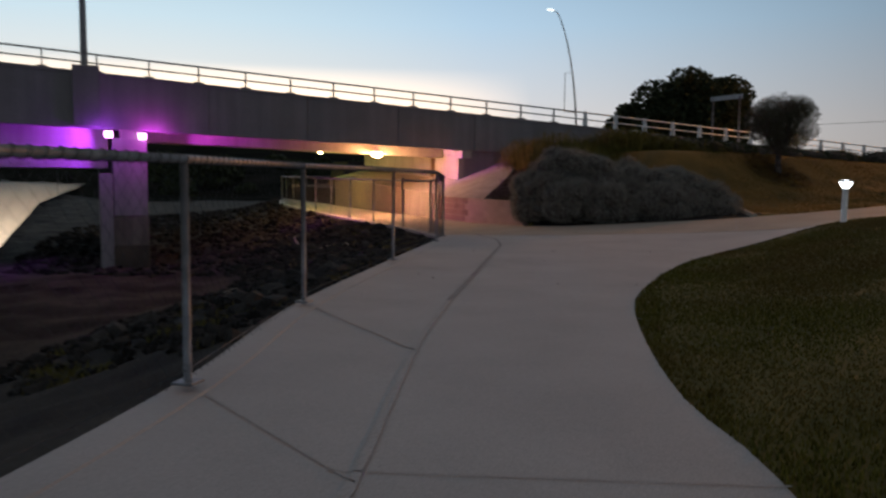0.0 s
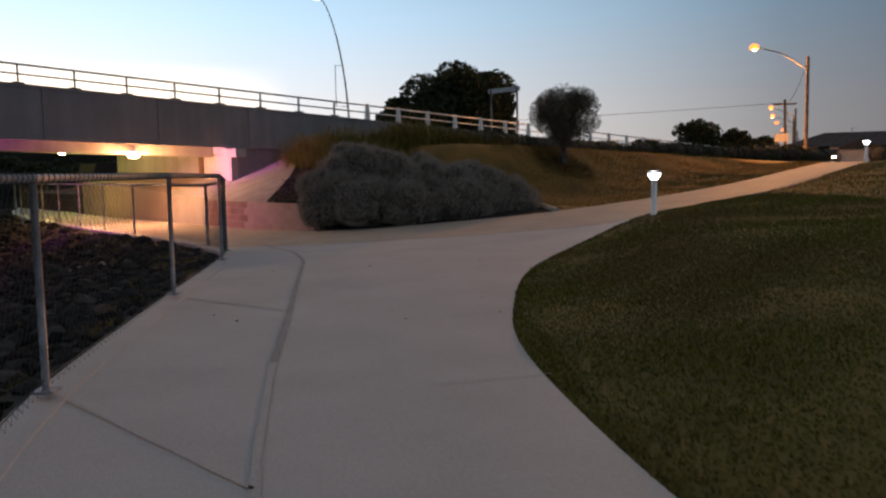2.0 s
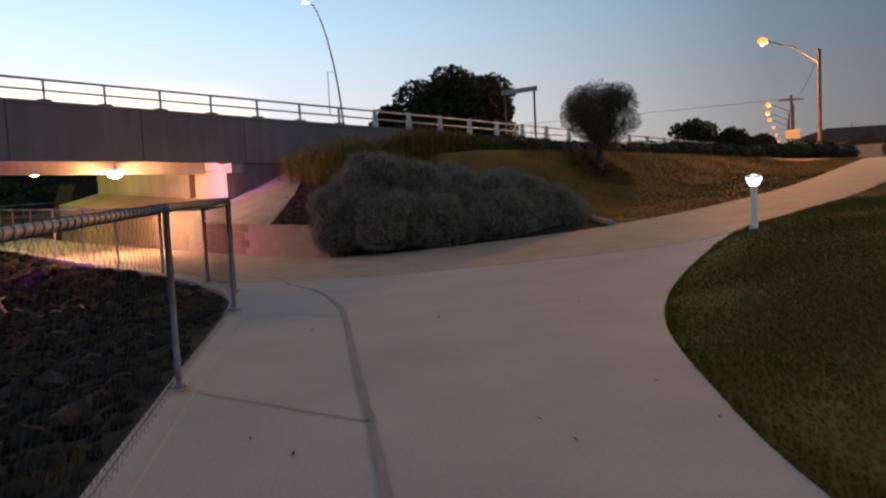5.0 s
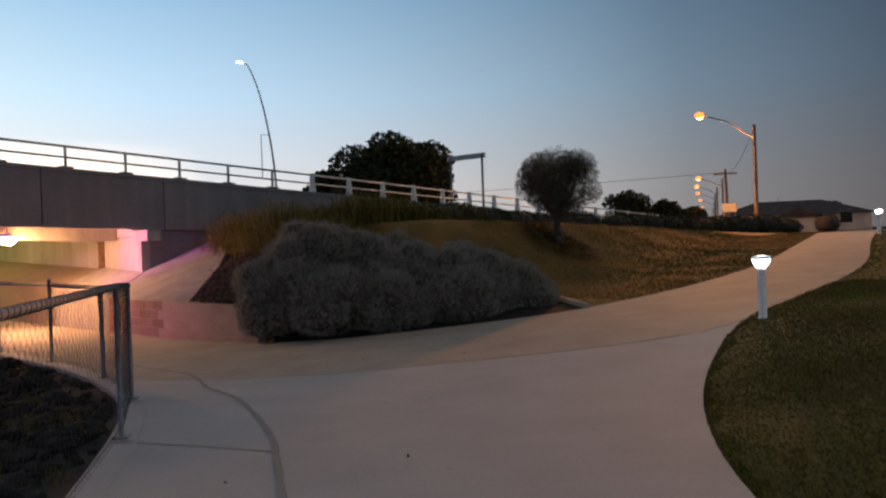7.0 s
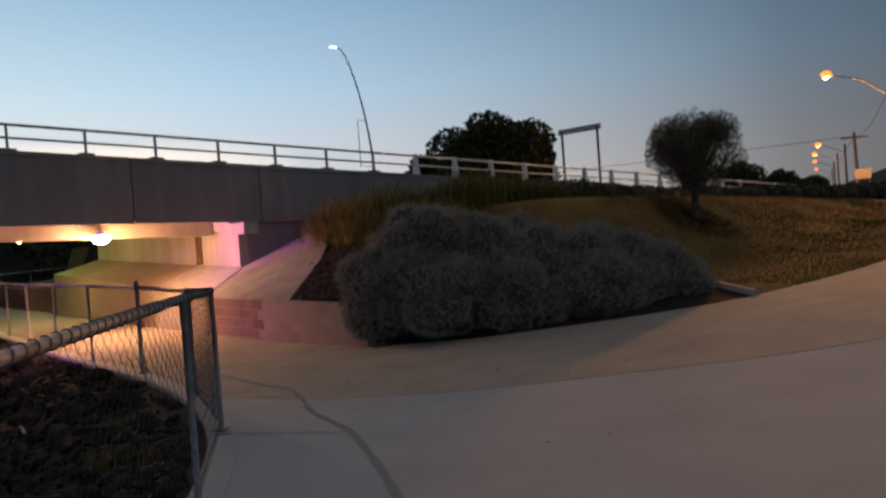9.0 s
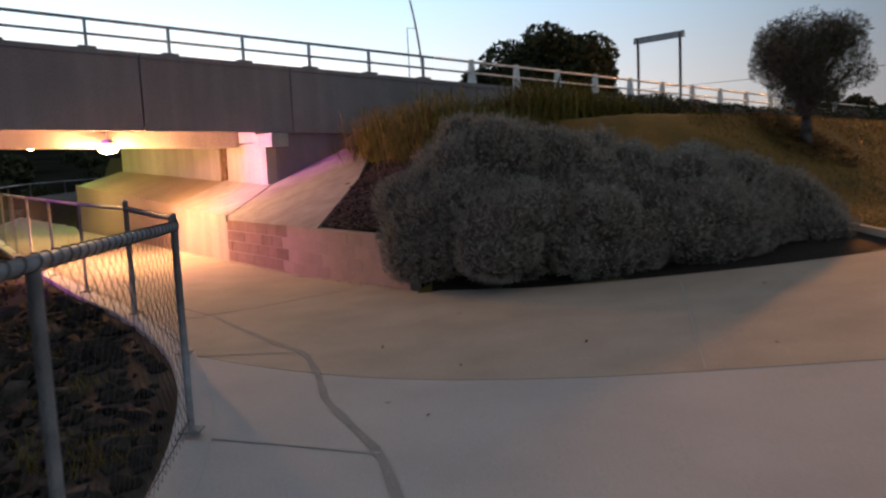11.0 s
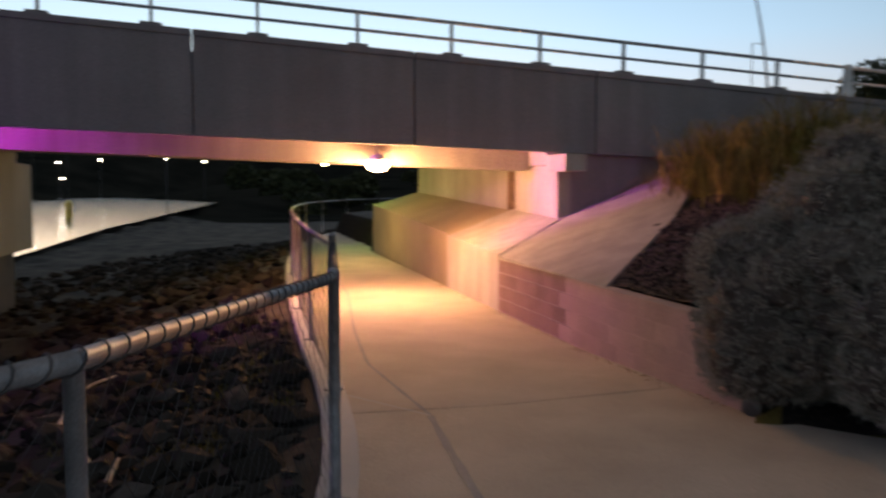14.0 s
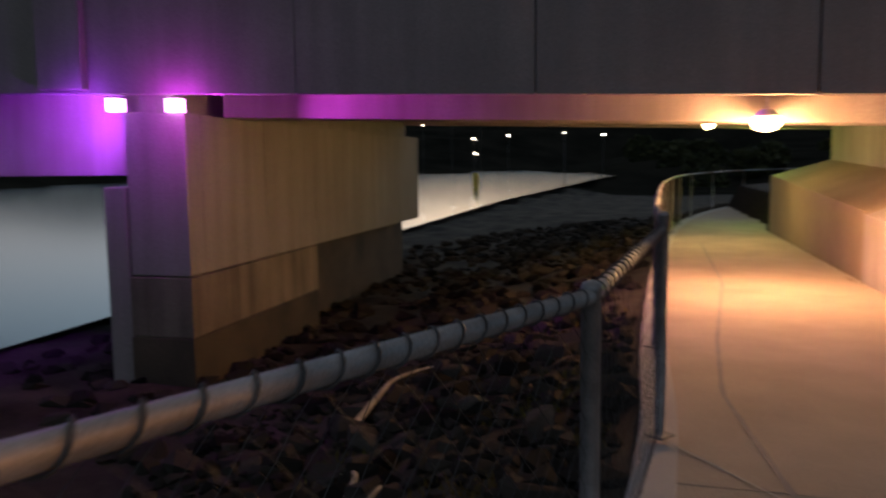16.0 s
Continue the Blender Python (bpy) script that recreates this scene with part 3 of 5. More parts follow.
def build_fence():
    fence = thing("chain_link_fence", (*POSTS[0], float(walk_z(*POSTS[0]))), "galvanised chain-link fence with a pipe top rail along the path edge", "fence")
    for i, p in enumerate(POSTS):
        z = float(walk_z(*p))
        corner = i in (0, 7, 8)
        bm = tube([(p[0], p[1], z + 0.03), (p[0], p[1], z + RAIL + (0.02 if i == 7 else 0.08 if i == 8 else -0.02))], 0.033 if corner else 0.024, 12)
        ob = part("post", bm, GALV, fence, "", True)
        part("base_plate", prism([(p[0] + sx * 0.07, p[1] + sy * 0.07) for sx, sy in ((-1, -1), (1, -1), (1, 1), (-1, 1))], z + 0.045, z + 0.062, 0.003), GALV, ob)
        if corner:
            part("cap", lathe([(0.033, 0), (0.036, 0.012), (0.028, 0.03), (0.01, 0.038)], (p[0], p[1], z + RAIL + (0.015 if i != 8 else 0.075)), 12), GALV, ob, smooth=True)
    for i, (a, b) in enumerate(zip(POSTS, POSTS[1:])):
        ta, tb = post_top(a), post_top(b)
        part("top_rail", tube([ta, tb], 0.026, 14), GALV, fence, "", True)
        low = 0.13
        part("bottom_rail", tube([ta + Vector((0, 0, low - RAIL)), tb + Vector((0, 0, low - RAIL))], 0.0035, 5), WIRE, fence, "taut bottom wire", True)
        if i < 15:
            wire_panel(a, b, fence)
        if i < 8:
            lacing(ta, tb, fence)
    return fence


build_fence()


# ---- bridge ----
def build_bridge():
    bridge = thing("road_bridge", at(-9.2, 0.4, -1.7), "concrete road bridge with grey parapet panels and steel rails", "bridge")
    # parapet panels, each with an open joint beside it
    joints = [-46.3 + 3.3 * i for i in range(14)] + [-0.03] + [3.1 + 3.3 * i for i in range(14)]
    for a, b in zip(joints, joints[1:]):
        g = 0.006 if abs(a + 0.03) > 0.1 and abs(b + 0.03) > 0.1 else 0.014
        ob = part("parapet_panel", kbox(a + g, b - g, 0.0, 0.16, soffit_z, lambda k: top_z(k) - 0.10, 0.008), CONC_PANEL, bridge)
        part("coping", kbox(a + g, b - g, -0.025, 0.24, lambda k: top_z(k) - 0.10, top_z, 0.01), CONC_PANEL, ob)
    # backing behind the joints, deck and road surface
    part("edge_beam", kbox(-46, 6, 0.164, 0.42, lambda k: soffit_z(k) + 0.02, lambda k: top_z(k) - 0.3), CONC_PANEL, bridge)
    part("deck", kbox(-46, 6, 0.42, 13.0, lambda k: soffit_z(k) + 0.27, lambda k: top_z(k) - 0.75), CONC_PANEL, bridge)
    part("road_surface", kbox(-46, 44, 0.425, 12.6, lambda k: top_z(k) - 0.75, lambda k: top_z(k) - 0.70), ASPHALT, bridge)
    part("far_parapet", kbox(-46, 6, 12.6, 12.85, lambda k: soffit_z(k) + 0.10, lambda k: top_z(k) - 0.3, 0.01), CONC_PANEL, bridge)
    # girders under the deck: shallow over the path, deep over the river
    for m0 in (1.15, 3.6, 6.0, 8.4, 10.6):
        part("deep_girder", kbox(-46, -9.75, m0, m0 + 1.3, 1.47, lambda k: soffit_z(k) + 0.28, 0.015), CONC_WALL, bridge)
    part("girder", kbox(-8.55, 2.42, 1.36, 2.2, lambda k: soffit_z(k) - 0.27, lambda k: soffit_z(k) + 0.28, 0.015), CONC_WALL, bridge)
    # pier: upper wall in panels, stained footing
    panel = ((0.3, 0.75), (0.75, 2.9), (2.9, 5.2), (5.2, 7.3), (7.3, 9.3), (9.3, 11.4), (11.4, 13.4))
    for a, b in panel:
        part("pier_wall", kbox(-9.63, -8.62, a + 0.008, b - 0.008, -0.05, lambda k: soffit_z(k) - 0.25, 0.02), CONC_PIER, bridge)
    part("pier_footing", kbox(-9.66, -8.6, 0.28, 5.2, -1.0, -0.07, 0.02), CONC_STAIN, bridge, "brown tide-stained footing")
    part("pier_foot", kbox(-9.67, -8.59, 0.27, 5.2, -2.4, -1.003, 0.02), CONC_WET_SHADE, bridge, "dark wet concrete foot")
    # set-back base; its dark colour stands in for shade under the wall
    part("pier_core", kbox(-9.5, -9.1, 5.22, 13.2, -2.4, -0.03, 0.03), CONC_WET_SHADE, bridge, "recessed pier base, coloured dark for shade")
    part("pilaster", kbox(-10.05, -9.66, 0.3, 0.75, -2.4, 1.3, 0.02), CONC_PIER, bridge)
    part("bearing_shelf", kbox(-9.4, -8.85, 0.36, 12.8, lambda k: soffit_z(k) - 0.26, lambda k: soffit_z(k) + 0.26, 0.01), CONC_PIER, bridge)
    # abutment at the path
    part("abutment", kbox(2.46, 2.70, 0.10, 2.22, -0.4, lambda k: soffit_z(k) - 0.20, 0.015), CONC_WALL, bridge)
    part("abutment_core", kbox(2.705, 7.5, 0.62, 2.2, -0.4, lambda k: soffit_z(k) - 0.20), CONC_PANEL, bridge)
    part("abutment", kbox(2.46, 7.5, 2.62, 10.7, -0.4, lambda k: soffit_z(k) + 0.26, 0.015), CONC_WALL, bridge)
    # shade of the gap put into the colour of its back
    part("abutment_core", kbox(2.85, 7.4, 2.21, 2.61, -0.4, lambda k: soffit_z(k) + 0.26), CONC_WET_SHADE, bridge, "back of the gap between the abutments, coloured dark for shade")
    # thin slab added to show the brown stain on the far abutment's end
    part("end_stain_strip", kbox(2.44, 2.84, 2.52, 2.612, 0.8, lambda k: soffit_z(k) - 0.2, 0.005), PIPE_STAIN_BROWN, bridge, "brown strip standing in for the stain on the abutment end")
    part("drain_pipe", tube([at(2.50, 2.42, 0.9), at(2.50, 2.42, 2.1)], 0.06, 12), PIPE_STAIN_BROWN, bridge, "brown drain pipe", True)
    part("bearing_block", kbox(2.40, 2.78, -0.36, 0.5, 2.0, 2.28, 0.012), CONC_WALL, bridge, "pale concrete bearing block")
    part("end_beam", kbox(2.43, 2.70, 0.503, 2.21, lambda k: soffit_z(k) - 0.19, lambda k: soffit_z(k) + 0.26), CONC_WALL, bridge)
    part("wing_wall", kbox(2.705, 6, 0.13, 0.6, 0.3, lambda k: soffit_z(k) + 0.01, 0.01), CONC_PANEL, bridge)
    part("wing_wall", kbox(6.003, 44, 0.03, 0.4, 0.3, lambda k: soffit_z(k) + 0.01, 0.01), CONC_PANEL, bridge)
    # steel rails on the parapet
    for h, r in ((0.54, 0.031), (0.27, 0.026)):
        part("rail", tube([at(k, 0.1, top_z(k) + h) for k in (-46, 7.0)], r, 8), RAIL_STEEL, bridge, "", True)
        part("rail", tube([at(k, 0.1, top_z(k) + h) for k in (7.0, 44)], r, 8), WHITE_STEEL, bridge, "", True)
    k = -45.0
    while k < 44:
        if k < 7.0:
            post = part("rail_post", kbox(k - 0.022, k + 0.022, 0.06, 0.14, lambda q: top_z(q) - 0.01, lambda q: top_z(q) + 0.56, 0.006), RAIL_STEEL, bridge)
            part("post_base", kbox(k - 0.15, k + 0.15, -0.01, 0.2, lambda q: top_z(q) - 0.005, lambda q: top_z(q) + 0.045, 0.006), CONC_PANEL, post)
        else:
            part("white_post", hull([at(k + s * w, m, top_z(k) + z) for s in (-1, 1) for w, m, z in ((0.09, 0.02, -0.12), (0.09, 0.2, -0.12), (0.05, 0.06, 0.6), (0.05, 0.16, 0.6))], 0.008), WHITE_STEEL, bridge, "white tapered post")
        k += 1.52
    # plinth of a lamp on the parapet over the pier
    part("lamp_plinth", kbox(-10.75, -9.98, -0.15, 0.2, lambda k: soffit_z(k) + 0.05, 4.6, 0.02), CONC_PANEL, bridge)
    return bridge


build_bridge()

# ---- retaining wall beside the path and concrete slopes over it ----
retain = thing("retaining_wall", at(1.2, 2.0, -0.2), "low retaining wall, smooth concrete under the bridge and blockwork beyond", "wall", kind="structure")


def wall_top(m):
    return 0.70 + 0.045 * max(m, 0)


part("smooth_wall", hull([at(k, m, z) for k in (1.15, 1.6) for m in (-0.72, 2.44) for z in (-0.5, wall_top(m))], 0.012), CONC_WALL, retain)
part("smooth_wall", hull([at(k, m, z) for k in (1.27, 1.7) for m in (2.52, 11.75) for z in (-0.5, wall_top(m))], 0.012), CONC_OCHRE, retain)
part("joint_fill", kbox(1.34, 1.6, 2.43, 2.53, -0.4, 0.78), CONC_WET_SHADE, retain)
slope = thing("concrete_slope", at(1.8, 2.0, 0.8), "smooth sloping concrete apron under the bridge", "slope", kind="structure")
part("apron", hull([at(1.18, -0.72, 0.68), at(1.18, 2.44, 0.80), at(2.5, 2.44, 1.32), at(2.5, -0.0, 1.22), at(1.18, -0.72, 0.3), at(1.18, 2.44, 0.3), at(2.5, 2.44, 0.3), at(2.5, 0, 0.3)], 0.006), CONC_WALL, slope)
part("apron", hull([at(1.30, 2.52, 0.80), at(1.30, 11.7, 1.21), at(2.5, 10.7, 1.62), at(2.5, 2.52, 1.30), at(1.30, 2.52, 0.3), at(1.30, 11.7, 0.3), at(2.5, 10.7, 0.3), at(2.5, 2.52, 0.3)], 0.006), CONC_OCHRE, slope)
part("spandrel", hull([at(k, m, z) for k, m, h in ((1.18, -0.74, 0.668), (1.18, -4.35, 0.60), (2.9, -2.9, 1.33), (4.3, -1.2, 1.86), (4.6, 0.10, 2.0), (2.5, 0.08, 1.20)) for z in (h, h - 0.45)], 0.01), CONC_WALL, slope)

# ---- lawn kerb beside the planted bed ----
bed_edge = [(4.5, 19.9), (4.45, 20.9), (4.4, 22.0), (4.38, 23.4)]
kb = bmesh.new()
for a, b in zip(bed_edge, bed_edge[1:]):
    tube([(a[0], a[1], float(ground_z(*a)) + 0.0), (b[0], b[1], float(ground_z(*b)) + 0.0)], 0.09, 6, kb)
tagged(link("bed_kerb", kb, CONC_TAN), "low concrete edging of the planted bed", "kerb", kind="structure")


# ---- mulched bed above the low wall ----
def bed_z(k, m):
    x, y = JX + k * DX - m * DY, JY + k * DY + m * DX
    w = step(k, 2.9, 5.0)
    return (1 - w) * (0.575 + 0.425 * (k - 1.2)) + w * (ground_z(x, y) + 0.03) + 0.018 * noise2(x, y, 9.0) + 0.03 * noise2(x, y, 2.6)


def build_bed():
    kk, mm = np.meshgrid(np.linspace(1.3, 6.0, 60), np.linspace(-6.95, -0.75, 80))
    zz = bed_z(kk, mm)
    verts = np.stack([JX + kk * DX - mm * DY, JY + kk * DY + mm * DX, zz], -1).reshape(-1, 3)
    i = (np.arange(79)[:, None] * 60 + np.arange(59)[None]).ravel()
    me = bpy.data.meshes.new("planting_bed")
    me.from_pydata(verts.tolist(), [], np.stack([i, i + 1, i + 61, i + 60], -1).tolist())
    me.materials.append(MULCH)
    return tagged(new("planting_bed", me), "sloping bed of dark bark mulch above the low wall", "planting bed", kind="structure")


build_bed()


def chips(count, seed):
    rng = np.random.default_rng(seed)
    k, m = rng.uniform(1.33, 4.2, count), rng.uniform(-6.9, -1.2, count)
    ok = m < -4.35 + 0.83 * (k - 1.18) - 0.05
    k, m = k[ok], m[ok]
    z = bed_z(k, m)
    x, y = JX + k * DX - m * DY, JY + k * DY + m * DX
    verts, faces = [], []
    for px, py, pz in zip(x, y, z):
        a, l, w, h = rng.uniform(0, 6.28), rng.uniform(0.015, 0.05), rng.uniform(0.006, 0.016), rng.uniform(0.004, 0.01)
        c, sn, tilt = math.cos(a), math.sin(a), rng.uniform(-0.6, 0.6)
        b = len(verts)
        for u, v, q in ((-1, -1, -1), (1, -1, -1), (1, 1, -1), (-1, 1, -1), (-0.8, -0.7, 1), (0.7, -0.8, 1), (0.8, 0.7, 1), (-0.7, 0.8, 1)):
            verts.append((px + u * l * c - v * w * sn, py + u * l * sn + v * w * c, pz + 0.012 + q * h + u * l * tilt))
        faces += [(b + 4, b + 5, b + 6, b + 7), (b, b + 1, b + 5, b + 4), (b + 1, b + 2, b + 6, b + 5), (b + 2, b + 3, b + 7, b + 6), (b + 3, b, b + 4, b + 7)]
    me = bpy.data.meshes.new("mulch_chips")
    me.from_pydata(verts, [], faces)
    me.materials.append(leaf_mat("bark_chip", (0.008, 0.005, 0.004), (0.19, 0.14, 0.11), 0.9, 0.1))
    return tagged(new("mulch_chips", me), "loose dark bark chips over the planted bed", "mulch", kind="stuff")


chips(14000, 41)


# ---- planting ----
def leaves(name, blobs, count, size, material, parent, seed, shell=0.3, slim=0.22, lift=0.5, label="", floor=None):
    """Small blades set over a heap of lumps, thinned where the lumps overlap."""
    rng = np.random.default_rng(seed)
    c, r = np.array([b[0] for b in blobs], float), np.array([b[1] for b in blobs], float)
    share = (r**2).sum(1)
    pick = rng.choice(len(blobs), count, p=share / share.sum())
    v = rng.normal(size=(count, 3))
    v /= np.linalg.norm(v, axis=1)[:, None]
    lump = 1 + 0.10 * np.sin(v[:, 0] * 7 + pick) * np.sin(v[:, 1] * 6 + 2 * pick) * np.sin(v[:, 2] * 5 + pick)
    p = c[pick] + v * r[pick] * (lump * (1 - shell * rng.random(count) ** 2))[:, None]
    inside = np.zeros(count, bool)
    for i in range(len(blobs)):
        inside |= (((p - c[i]) / r[i]) ** 2).sum(1) < (1 - shell) ** 2 * 0.8
    keep = ~inside
    if floor is not None:
        keep &= p[:, 2] > floor(p[:, 0], p[:, 1])
    p, v = p[keep], v[keep]
    n = len(p)
    way = v * 0.6 + rng.normal(size=(n, 3)) * 1.0 + np.array([0, 0, lift])
    way /= np.linalg.norm(way, axis=1)[:, None]
    side = np.cross(way, rng.normal(size=(n, 3)))
    side /= np.linalg.norm(side, axis=1)[:, None]
    l = (size * (0.6 + 0.8 * rng.random(n)))[:, None]
    w = l * slim
    verts = np.stack([p - way * l * 0.5, p + side * w * 0.5, p + way * l * 0.5, p - side * w * 0.5], 1).reshape(-1, 3)
    me = bpy.data.meshes.new(name)
    me.vertices.add(len(verts))
    me.vertices.foreach_set("co", verts.ravel())
    me.loops.add(4 * n)
    me.loops.foreach_set("vertex_index", np.arange(4 * n, dtype=np.int32))
    me.polygons.add(n)
    me.polygons.foreach_set("loop_start", np.arange(0, 4 * n, 4, dtype=np.int32))
    me.update(calc_edges=True)
    me.materials.append(material)
    ob = new(name, me)
    if parent:
        ob.parent = parent
        ob.matrix_parent_inverse = parent.matrix_world.inverted()
    if label:
        ob["label"] = label
    return ob


def core(name, blobs, shrink, material, parent):
    """Dark solid lumps added inside a shrub to block the view through it."""
    bm = bmesh.new()
    for (x, y, z), (rx, ry, rz) in blobs:
        bmesh.ops.create_icosphere(bm, subdivisions=3 if rx > 0.6 else 2, radius=1.0, matrix=Matrix.Translation((x, y, z)) @ Matrix.Diagonal((rx * shrink, ry * shrink, rz * shrink, 1)))
    for v in bm.verts:
        v.co += 0.05 * Vector(noise.noise_vector(v.co * 4))
    return part(name, bm, material, parent, "", True)


rs = random.Random(4)
SHRUB = [((-0.85, 21.05, 0.98), (1.22, 1.05, 1.18)), ((0.45, 21.15, 0.84), (1.05, 1.1, 1.06)), ((1.6, 21.05, 0.70), (1.05, 1.05, 0.92)), ((2.65, 21.2, 0.60), (0.95, 1.0, 0.78)), ((3.4, 21.5, 0.5), (0.75, 0.85, 0.55)), ((-0.5, 22.4, 1.1), (1.2, 1.0, 0.95)), ((0.9, 22.5, 1.05), (1.2, 1.0, 0.85)), ((2.3, 22.4, 0.9), (1.2, 1.0, 0.7)), ((-1.55, 20.75, 0.6), (0.75, 0.65, 0.75)), ((-0.5, 20.3, 0.5), (0.85, 0.6, 0.6)), ((0.9, 20.25, 0.45), (0.85, 0.6, 0.55)), ((2.2, 20.4, 0.42), (0.8, 0.6, 0.5)), ((-1.62, 20.6, 0.32), (0.62, 0.42, 0.46))]

# rounded lobes over the large clumps, parted by creases
for i in range(130):
    b = SHRUB[rs.randrange(12)]
    a, e = rs.uniform(0, 6.28), rs.uniform(-0.25, 1.4)
    r = rs.uniform(0.24, 0.46)
    SHRUB.append(((b[0][0] + b[1][0] * 0.80 * math.cos(a) * math.cos(e), b[0][1] + b[1][1] * 0.80 * math.sin(a) * math.cos(e), b[0][2] + b[1][2] * 0.80 * math.sin(e)), (r, r, r * 0.9)))
SHRUB[:13] = [(c, tuple(0.9 * q for q in r)) for c, r in SHRUB[:13]]


def lumpy(p, amount):
    """Rounded lumps parted by creases, as a factor of the distance from a clump's middle."""
    v = Vector(p)
    return 1 - amount + amount * 1.5 * min(abs(noise.noise(v * 4.3)) * 2.2, 1.0)


def sprigs(name, blobs, count, material, parent, seed, length=0.12, per=8, leaf=0.05, slim=0.2, amount=0.12):
    """Feathery upright sprigs of small leaves set over a lumpy outline."""
    rng = np.random.default_rng(seed)
    c, r = np.array([b[0] for b in blobs], float), np.array([b[1] for b in blobs], float)
    share = (r**2).sum(1)
    pick = rng.choice(len(blobs), count, p=share / share.sum())
    v = rng.normal(size=(count, 3))
    v /= np.linalg.norm(v, axis=1)[:, None]
    p = c[pick] + v * r[pick]
    f = np.array([lumpy(q, amount) for q in p])
    depth = 1 - 0.16 * rng.random(count) ** 2
    p = c[pick] + v * r[pick] * (f * depth)[:, None]
    inside = np.zeros(count, bool)
    for i in range(len(blobs)):
        inside |= (((p - c[i]) / r[i]) ** 2).sum(1) < 0.74
    keep = ~inside & (p[:, 2] > 0.02)
    p, v = p[keep], v[keep]
    n = len(p)
    stem = v * 0.75 + np.array([0, 0, 0.65]) + rng.normal(size=(n, 3)) * 0.28
    stem /= np.linalg.norm(stem, axis=1)[:, None]
    long = length * (0.5 + 0.9 * rng.random(n))
    s = (np.arange(per) + 0.5) / per
    base = p[:, None] + stem[:, None] * (long[:, None] * (s[None] - 0.45))[..., None]
    way = stem[:, None] * 0.9 + rng.normal(size=(n, per, 3)) * 0.55
    way /= np.linalg.norm(way, axis=2)[..., None]
    side = np.cross(way, rng.normal(size=(n, per, 3)))
    side /= np.linalg.norm(side, axis=2)[..., None]
    l = leaf * (0.6 + 0.7 * rng.random((n, per, 1))) * (1.15 - 0.5 * s[None, :, None])
    verts = np.stack([base, base + way * l * 0.5 + side * l * slim * 0.5, base + way * l, base + way * l * 0.5 - side * l * slim * 0.5], 2).reshape(-1, 3)
    q = n * per
    me = bpy.data.meshes.new(name)
    me.vertices.add(4 * q)
    me.vertices.foreach_set("co", verts.ravel())
    me.loops.add(4 * q)
    me.loops.foreach_set("vertex_index", np.arange(4 * q, dtype=np.int32))
    me.polygons.add(q)
    me.polygons.foreach_set("loop_start", np.arange(0, 4 * q, 4, dtype=np.int32))
    me.update(calc_edges=True)
    me.materials.append(material)
    ob = new(name, me)
    ob.parent, ob.matrix_parent_inverse = parent, parent.matrix_world.inverted()
    return ob


shrub = thing("shrub", (0.8, 21.4, 0.1), "large rounded silver-grey shrub beside the path", "shrub")
core("dark_core", SHRUB, 0.84, BARK, shrub)
sprigs("foliage", SHRUB, 150000, SILVER_LEAF, shrub, 3)

# strap-leaved plants behind it
def strap_clump(x, y, z, radius, height, seed, label="yellow-green strap-leaved plant in the bed", n=420):
    rng = np.random.default_rng(seed)
    plant = thing("strap_plant", (x, y, z), label, "plant", "plants along the bridge wall")
    verts, faces = [], []
    for _ in range(n):
        a, reach = rng.uniform(0, 2 * math.pi), radius * rng.uniform(0.3, 1.1)
        h = height * rng.uniform(0.6, 1.0)
        bx, by = rng.normal(0, radius * 0.3, 2)
        w, droop, tip = rng.uniform(0.007, 0.014), rng.uniform(1.2, 2.1), rng.uniform(0.15, 0.75)
        ca, sa = math.cos(a), math.sin(a)
        base = len(verts)
        for q in range(7):
            t = q / 6
            d = reach * t**1.25
            hz = 1.2 * h * ((tip + droop) * t - droop * t * t)
            ww = w * (1 - t * 0.9)
            verts += [(x + bx + ca * d - sa * ww, y + by + sa * d + ca * ww, z + hz), (x + bx + ca * d + sa * ww, y + by + sa * d - ca * ww, z + hz)]
        faces += [(base + 2 * q, base + 2 * q + 1, base + 2 * q + 3, base + 2 * q + 2) for q in range(6)]
    me = bpy.data.meshes.new("leaves")
    me.from_pydata(verts, [], faces)
    me.materials.append(STRAP_LEAF)
    ob = new("leaves", me)
    ob.parent, ob.matrix_parent_inverse = plant, plant.matrix_world.inverted()
    return plant


for k, m in ((4.5, -1.7), (4.7, -2.6), (4.4, -3.5), (5.0, -3.2), (4.9, -1.2), (5.1, -0.6), (5.6, -1.0), (5.3, -2.2), (5.4, -3.6), (5.9, -1.2), (6.2, -2.2), (6.6, -3.2), (6.7, -1.0), (7.1, -1.9), (7.6, -1.0), (7.8, -2.5), (8.4, -1.4), (8.8, -2.3), (9.3, -1.2), (9.6, -2.3), (10.3, -1.7), (11.0, -2.2), (11.8, -1.7), (12.6, -2.1)):
    p = at(k + rs.uniform(-0.1, 0.1), m)
    tall = 1.75 if m < -1.4 and k < 5.1 else 2.0 if k < 5.7 else 0.95 if k < 10 else 0.8
    strap_clump(p.x, p.y, float(ground_z(p.x, p.y)) - 0.03, rs.uniform(1.0, 1.25), tall * rs.uniform(0.85, 1.1), int(k * 100), n=2100 if k < 6 else 700)


